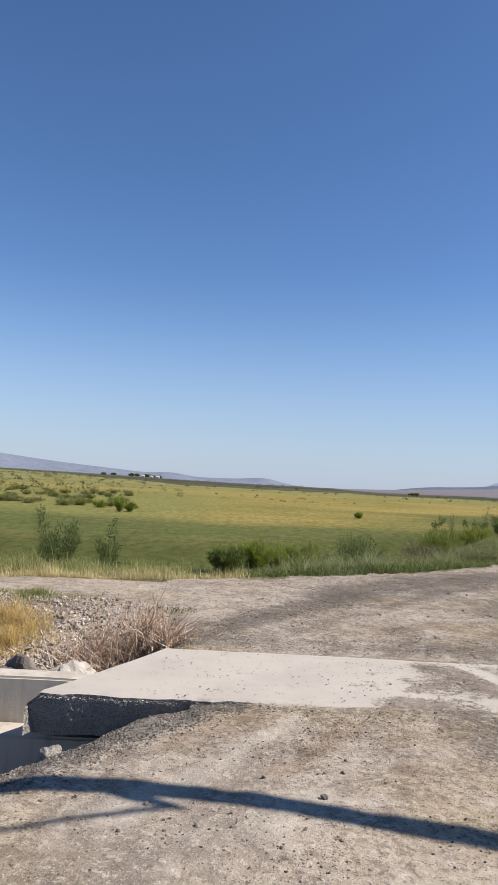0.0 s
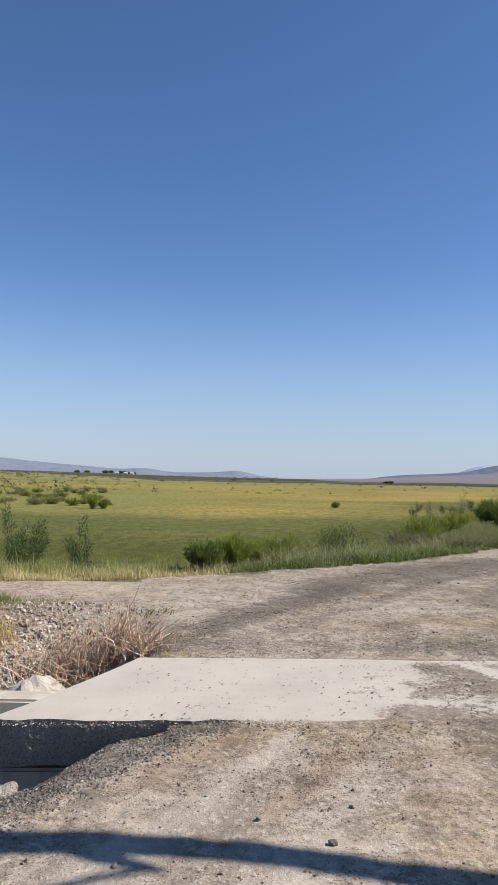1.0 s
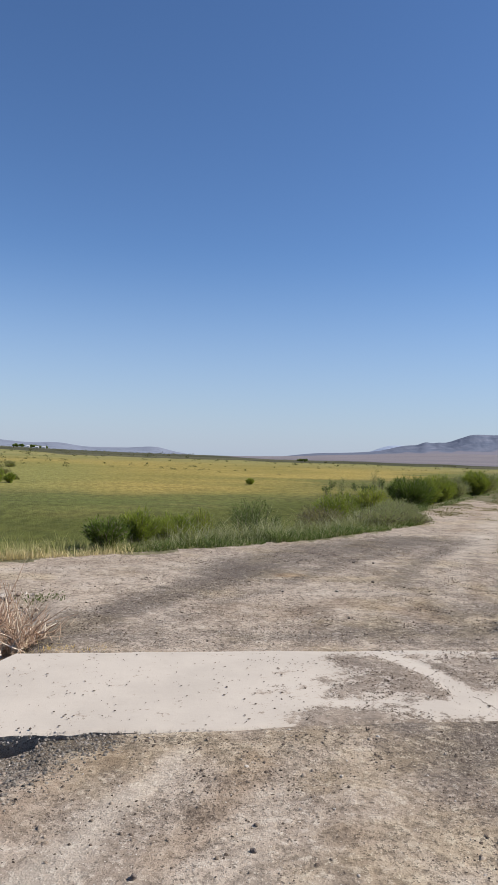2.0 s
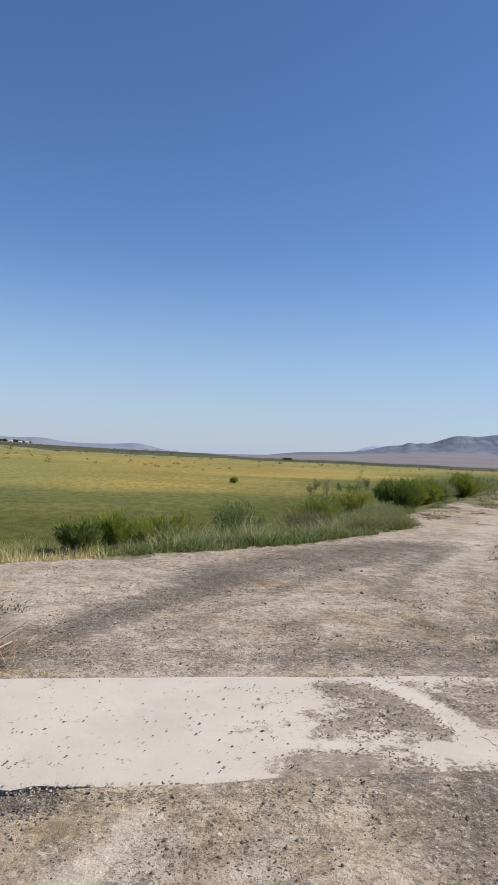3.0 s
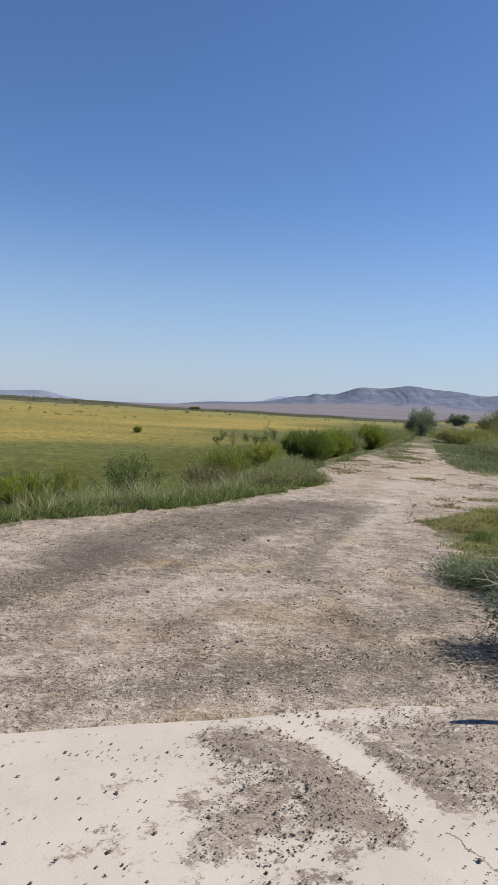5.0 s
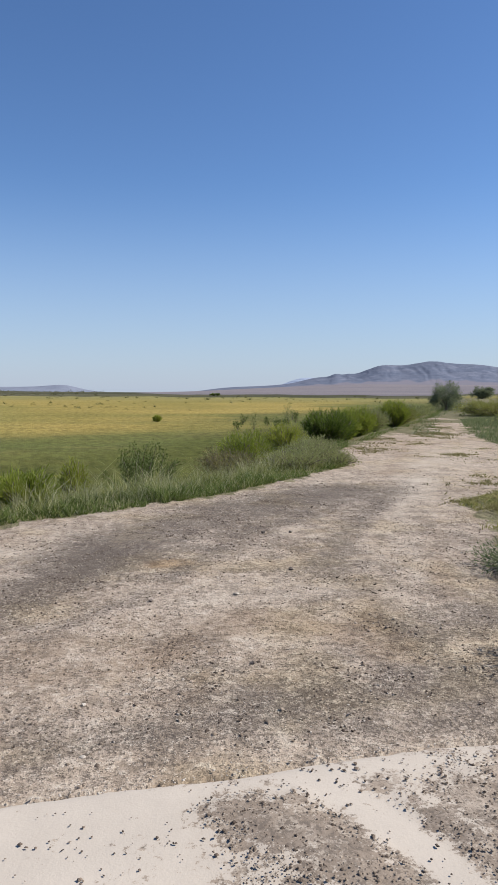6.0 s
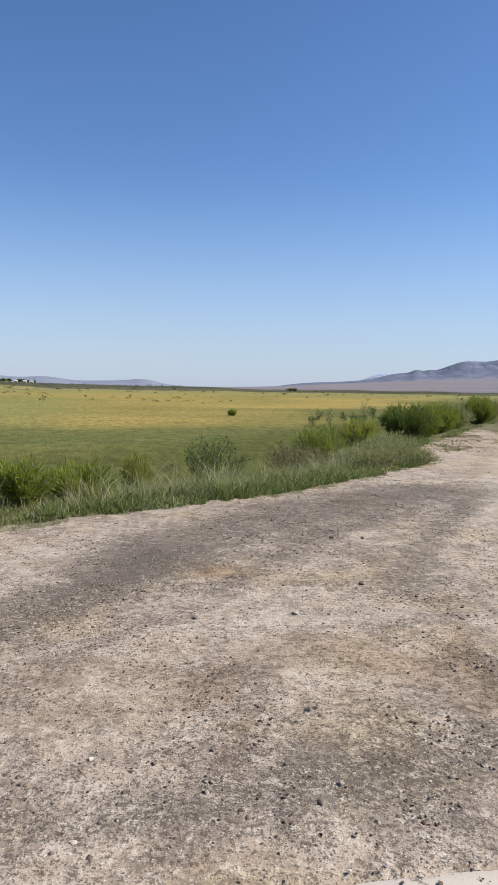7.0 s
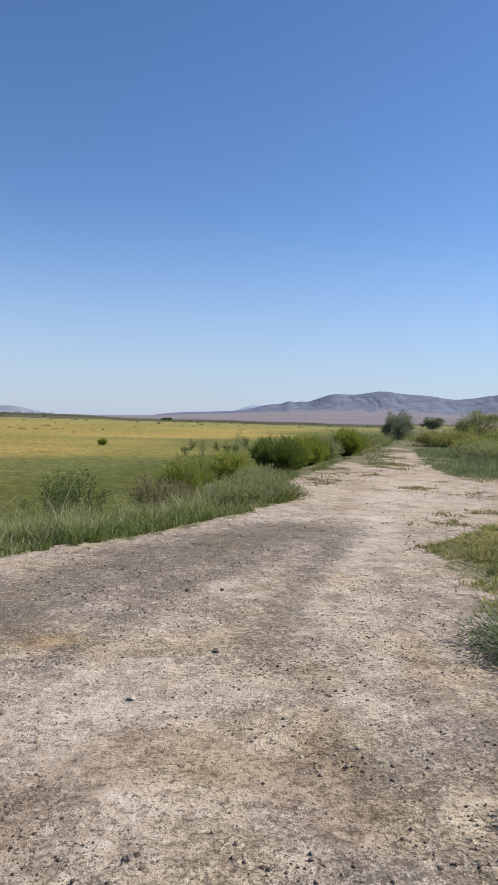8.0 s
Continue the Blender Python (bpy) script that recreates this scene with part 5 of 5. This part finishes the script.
def far_shrubs():
    """Scattered dark brush, too far and too many to count."""
    n = 5600
    az = np.radians(rng.uniform(-40, 48, n))
    d = 85 * np.exp(rng.random(n) ** 0.75 * 2.7)
    x, y = d * np.sin(az), d * np.cos(az)
    keep = (field_side(x, y) < -3) & ((0.5 * fbm(x * 0.02, y * 0.02, 3) + 0.5 * rng.random(n) + 0.0003 * d + 0.12 * (np.degrees(az) < -8) - 0.05 * (np.degrees(az) > 8)) > 0.60)
    keep &= ~((az > 0.07) & (d > 230))
    x, y = x[keep], y[keep]
    n = len(x)
    h = (0.20 + 0.16 * smooth(110, 260, np.hypot(x, y)) + 0.12 * smooth(-0.1, -0.3, np.arctan2(x, y))) * np.exp(rng.normal(0, 0.4, n))
    k = 30
    c = rng.normal(0, 1, (n, k, 3))
    c[:, :, 2] = np.abs(c[:, :, 2])
    q = np.stack([x, y, land(x, y)], -1)[:, None] + c * (h[:, None, None] * np.array([0.75, 0.75, 0.5]))
    u, w = rng.normal(0, 1, (n, k, 3)), rng.normal(0, 1, (n, k, 3))
    u, w = u * h[:, None, None] * 0.18, w * h[:, None, None] * 0.18
    v = np.stack([q - u, q + w, q + u], 2).reshape(-1, 3)
    tagged(new("brush", raw_mesh("brush", v, np.arange(len(v)).reshape(-1, 3), leaf_material("far_brush", (0.075, 0.080, 0.030), (0.155, 0.150, 0.060)))), "scattered dark brush across the far meadow", "brush", kind="stuff")


far_shrubs()


# ---- farm on the horizon ----
def farmhouse(at, size, seed):
    w, d, h = size
    z = float(land(*at))
    ob = thing("farmhouse", (*at, z))
    bm = bmesh.new()
    bmesh.ops.create_cube(bm, size=1, matrix=Matrix.LocRotScale((0, 0, h / 2), None, (w, d, h)))
    part("wall", bm_mesh("wall", bm, WHITE_PAINT), ob)
    bm = bmesh.new()
    a = [bm.verts.new((sx * (w / 2 + 0.4), sy * (d / 2 + 0.4), h)) for sx, sy in ((-1, -1), (1, -1), (1, 1), (-1, 1))]
    b = [bm.verts.new((sx * (w / 2 + 0.4), 0, h + d * 0.28)) for sx in (-1, 1)]
    for f in ((a[0], a[1], b[1], b[0]), (a[2], a[3], b[0], b[1]), (a[1], a[2], b[1]), (a[3], a[0], b[0]), (a[3], a[2], a[1], a[0])):
        bm.faces.new(f)
    part("roof", bm_mesh("roof", bm, ROOF), ob)
    for i in range(3):
        bm = bmesh.new()
        bmesh.ops.create_cube(bm, size=1, matrix=Matrix.LocRotScale((w * (i - 1) * 0.3, -d / 2 - 0.02, h * 0.55), None, (w * 0.1, 0.12, h * 0.35)))
        part("window", bm_mesh("window", bm, GLASS_DARK), ob)
    return tagged(ob, "distant white farm building with a grey roof", "house", "farm buildings on the horizon")


for i, (a, w) in enumerate(((-8.05, 6), (-7.55, 7), (-8.7, 5))):
    x, y = 1500 * math.sin(radians(a)), 1500 * math.cos(radians(a))
    farmhouse((x, y), (w * 1.1, 7, 2.6), i)
for i, (a, hh, ww) in enumerate(((-9.6, 5.5, 8), (-9.2, 6, 7), (-8.5, 5.5, 7), (-8.2, 6, 8), (-7.9, 5, 7), (-7.4, 5, 5), (-11.0, 4, 8), (-11.8, 3.5, 7))):
    d = 1530 + 15 * (i % 3)
    tree("tree", "dark distant tree beside the farm", (d * math.sin(radians(a)), d * math.cos(radians(a))), hh * 1.1, ww * 1.6, BUSH_DARK, 300 + i, clumps=60, per=20, leaf=(1.4, 0.8))
for i, a in enumerate((12.6, 13.0)):
    tree("tree", "dark distant tree at the meadow edge", (230 * math.sin(radians(a)), 230 * math.cos(radians(a))), 0.9, 1.9, BUSH_DARK, 320 + i, clumps=40, per=20, leaf=(0.2, 0.12))


# ---- things that cast their shadows on the road from outside the view ----
def unseen_dead_tree():
    """A leafless leaning tree, unseen and added for its shadow: trunk, a long bowed bough high over the road, and a
    forked branch.
    """
    ob = thing("unseen_dead_tree", (6.4, -1.2, 0))
    off = np.array([6.4, -1.2, 0])
    H = 5.2
    shift = np.array([to_sun.x, to_sun.y]) / to_sun.z * H

    def over(x, y, up=0.0):
        k = (H + up) / H
        return np.array([x + shift[0] * k, y + shift[1] * k, H + up]) - off
    bough = [over(3.4, 1.75, -0.9), over(2.4, 2.05, -0.3), over(1.5, 2.25), over(0.67, 2.45), over(-0.18, 2.64), over(-0.8, 2.70), over(-1.2, 2.70), over(-1.6, 2.55), over(-1.9, 2.3)]
    trunk = [np.array([0, 0, -0.1]), np.array([0.05, 0.1, 0.9]), np.array([0.0, 0.25, 1.8]), np.array([-0.25, 0.4, 2.6]), bough[0]]
    part("trunk", raw_mesh("trunk", *tube(trunk, (0.17, 0.14, 0.12, 0.10, 0.07), 10), BARK, flat=False), ob)
    part("bough", raw_mesh("bough", *tube(bough, (0.12, 0.105, 0.10, 0.092, 0.088, 0.092, 0.105, 0.08, 0.04), 8), BARK, flat=False), ob)
    fork = [over(-0.95, 2.68), over(-0.74, 2.57), over(-0.50, 2.48)]
    part("branch", raw_mesh("branch", *tube(fork, (0.075, 0.06, 0.022), 6), BARK, flat=False), ob)
    fork = [over(-0.54, 2.50), over(-0.75, 2.42), over(-0.94, 2.35), over(-1.28, 2.18), over(-1.6, 2.0)]
    part("branch", raw_mesh("branch", *tube(fork, (0.026, 0.027, 0.026, 0.022, 0.014), 6), BARK, flat=False), ob)
    tagged(ob, "unseen bare dead tree added for the shadow of its one long bough over the road", "tree")


unseen_dead_tree()


def stake():
    # unseen, added stake: make and lean are chosen to drop its shadow here
    h = 1.15
    x, y = 3.35, 5.22
    lx, ly = 2.56 + to_sun.x / to_sun.z * h - x, 5.43 + to_sun.y / to_sun.z * h - y
    ob = thing("shadow_stake", (x, y, 0))
    part("shaft", raw_mesh("shaft", *tube([(-lx * 0.1, -ly * 0.1, -0.1), (lx * 0.5, ly * 0.5, h * 0.5), (lx, ly, h)], (0.026, 0.026, 0.025), 8), STEEL, flat=False), ob)
    part("flange", raw_mesh("flange", *tube([(lx * 0.15 + 0.02, ly * 0.15, h * 0.15), (lx + 0.02, ly, h - 0.02)], (0.012, 0.012), 4), STEEL), ob)
    tagged(ob, "unseen rusted stake added in the road verge to cast a bar shadow", "post")


stake()
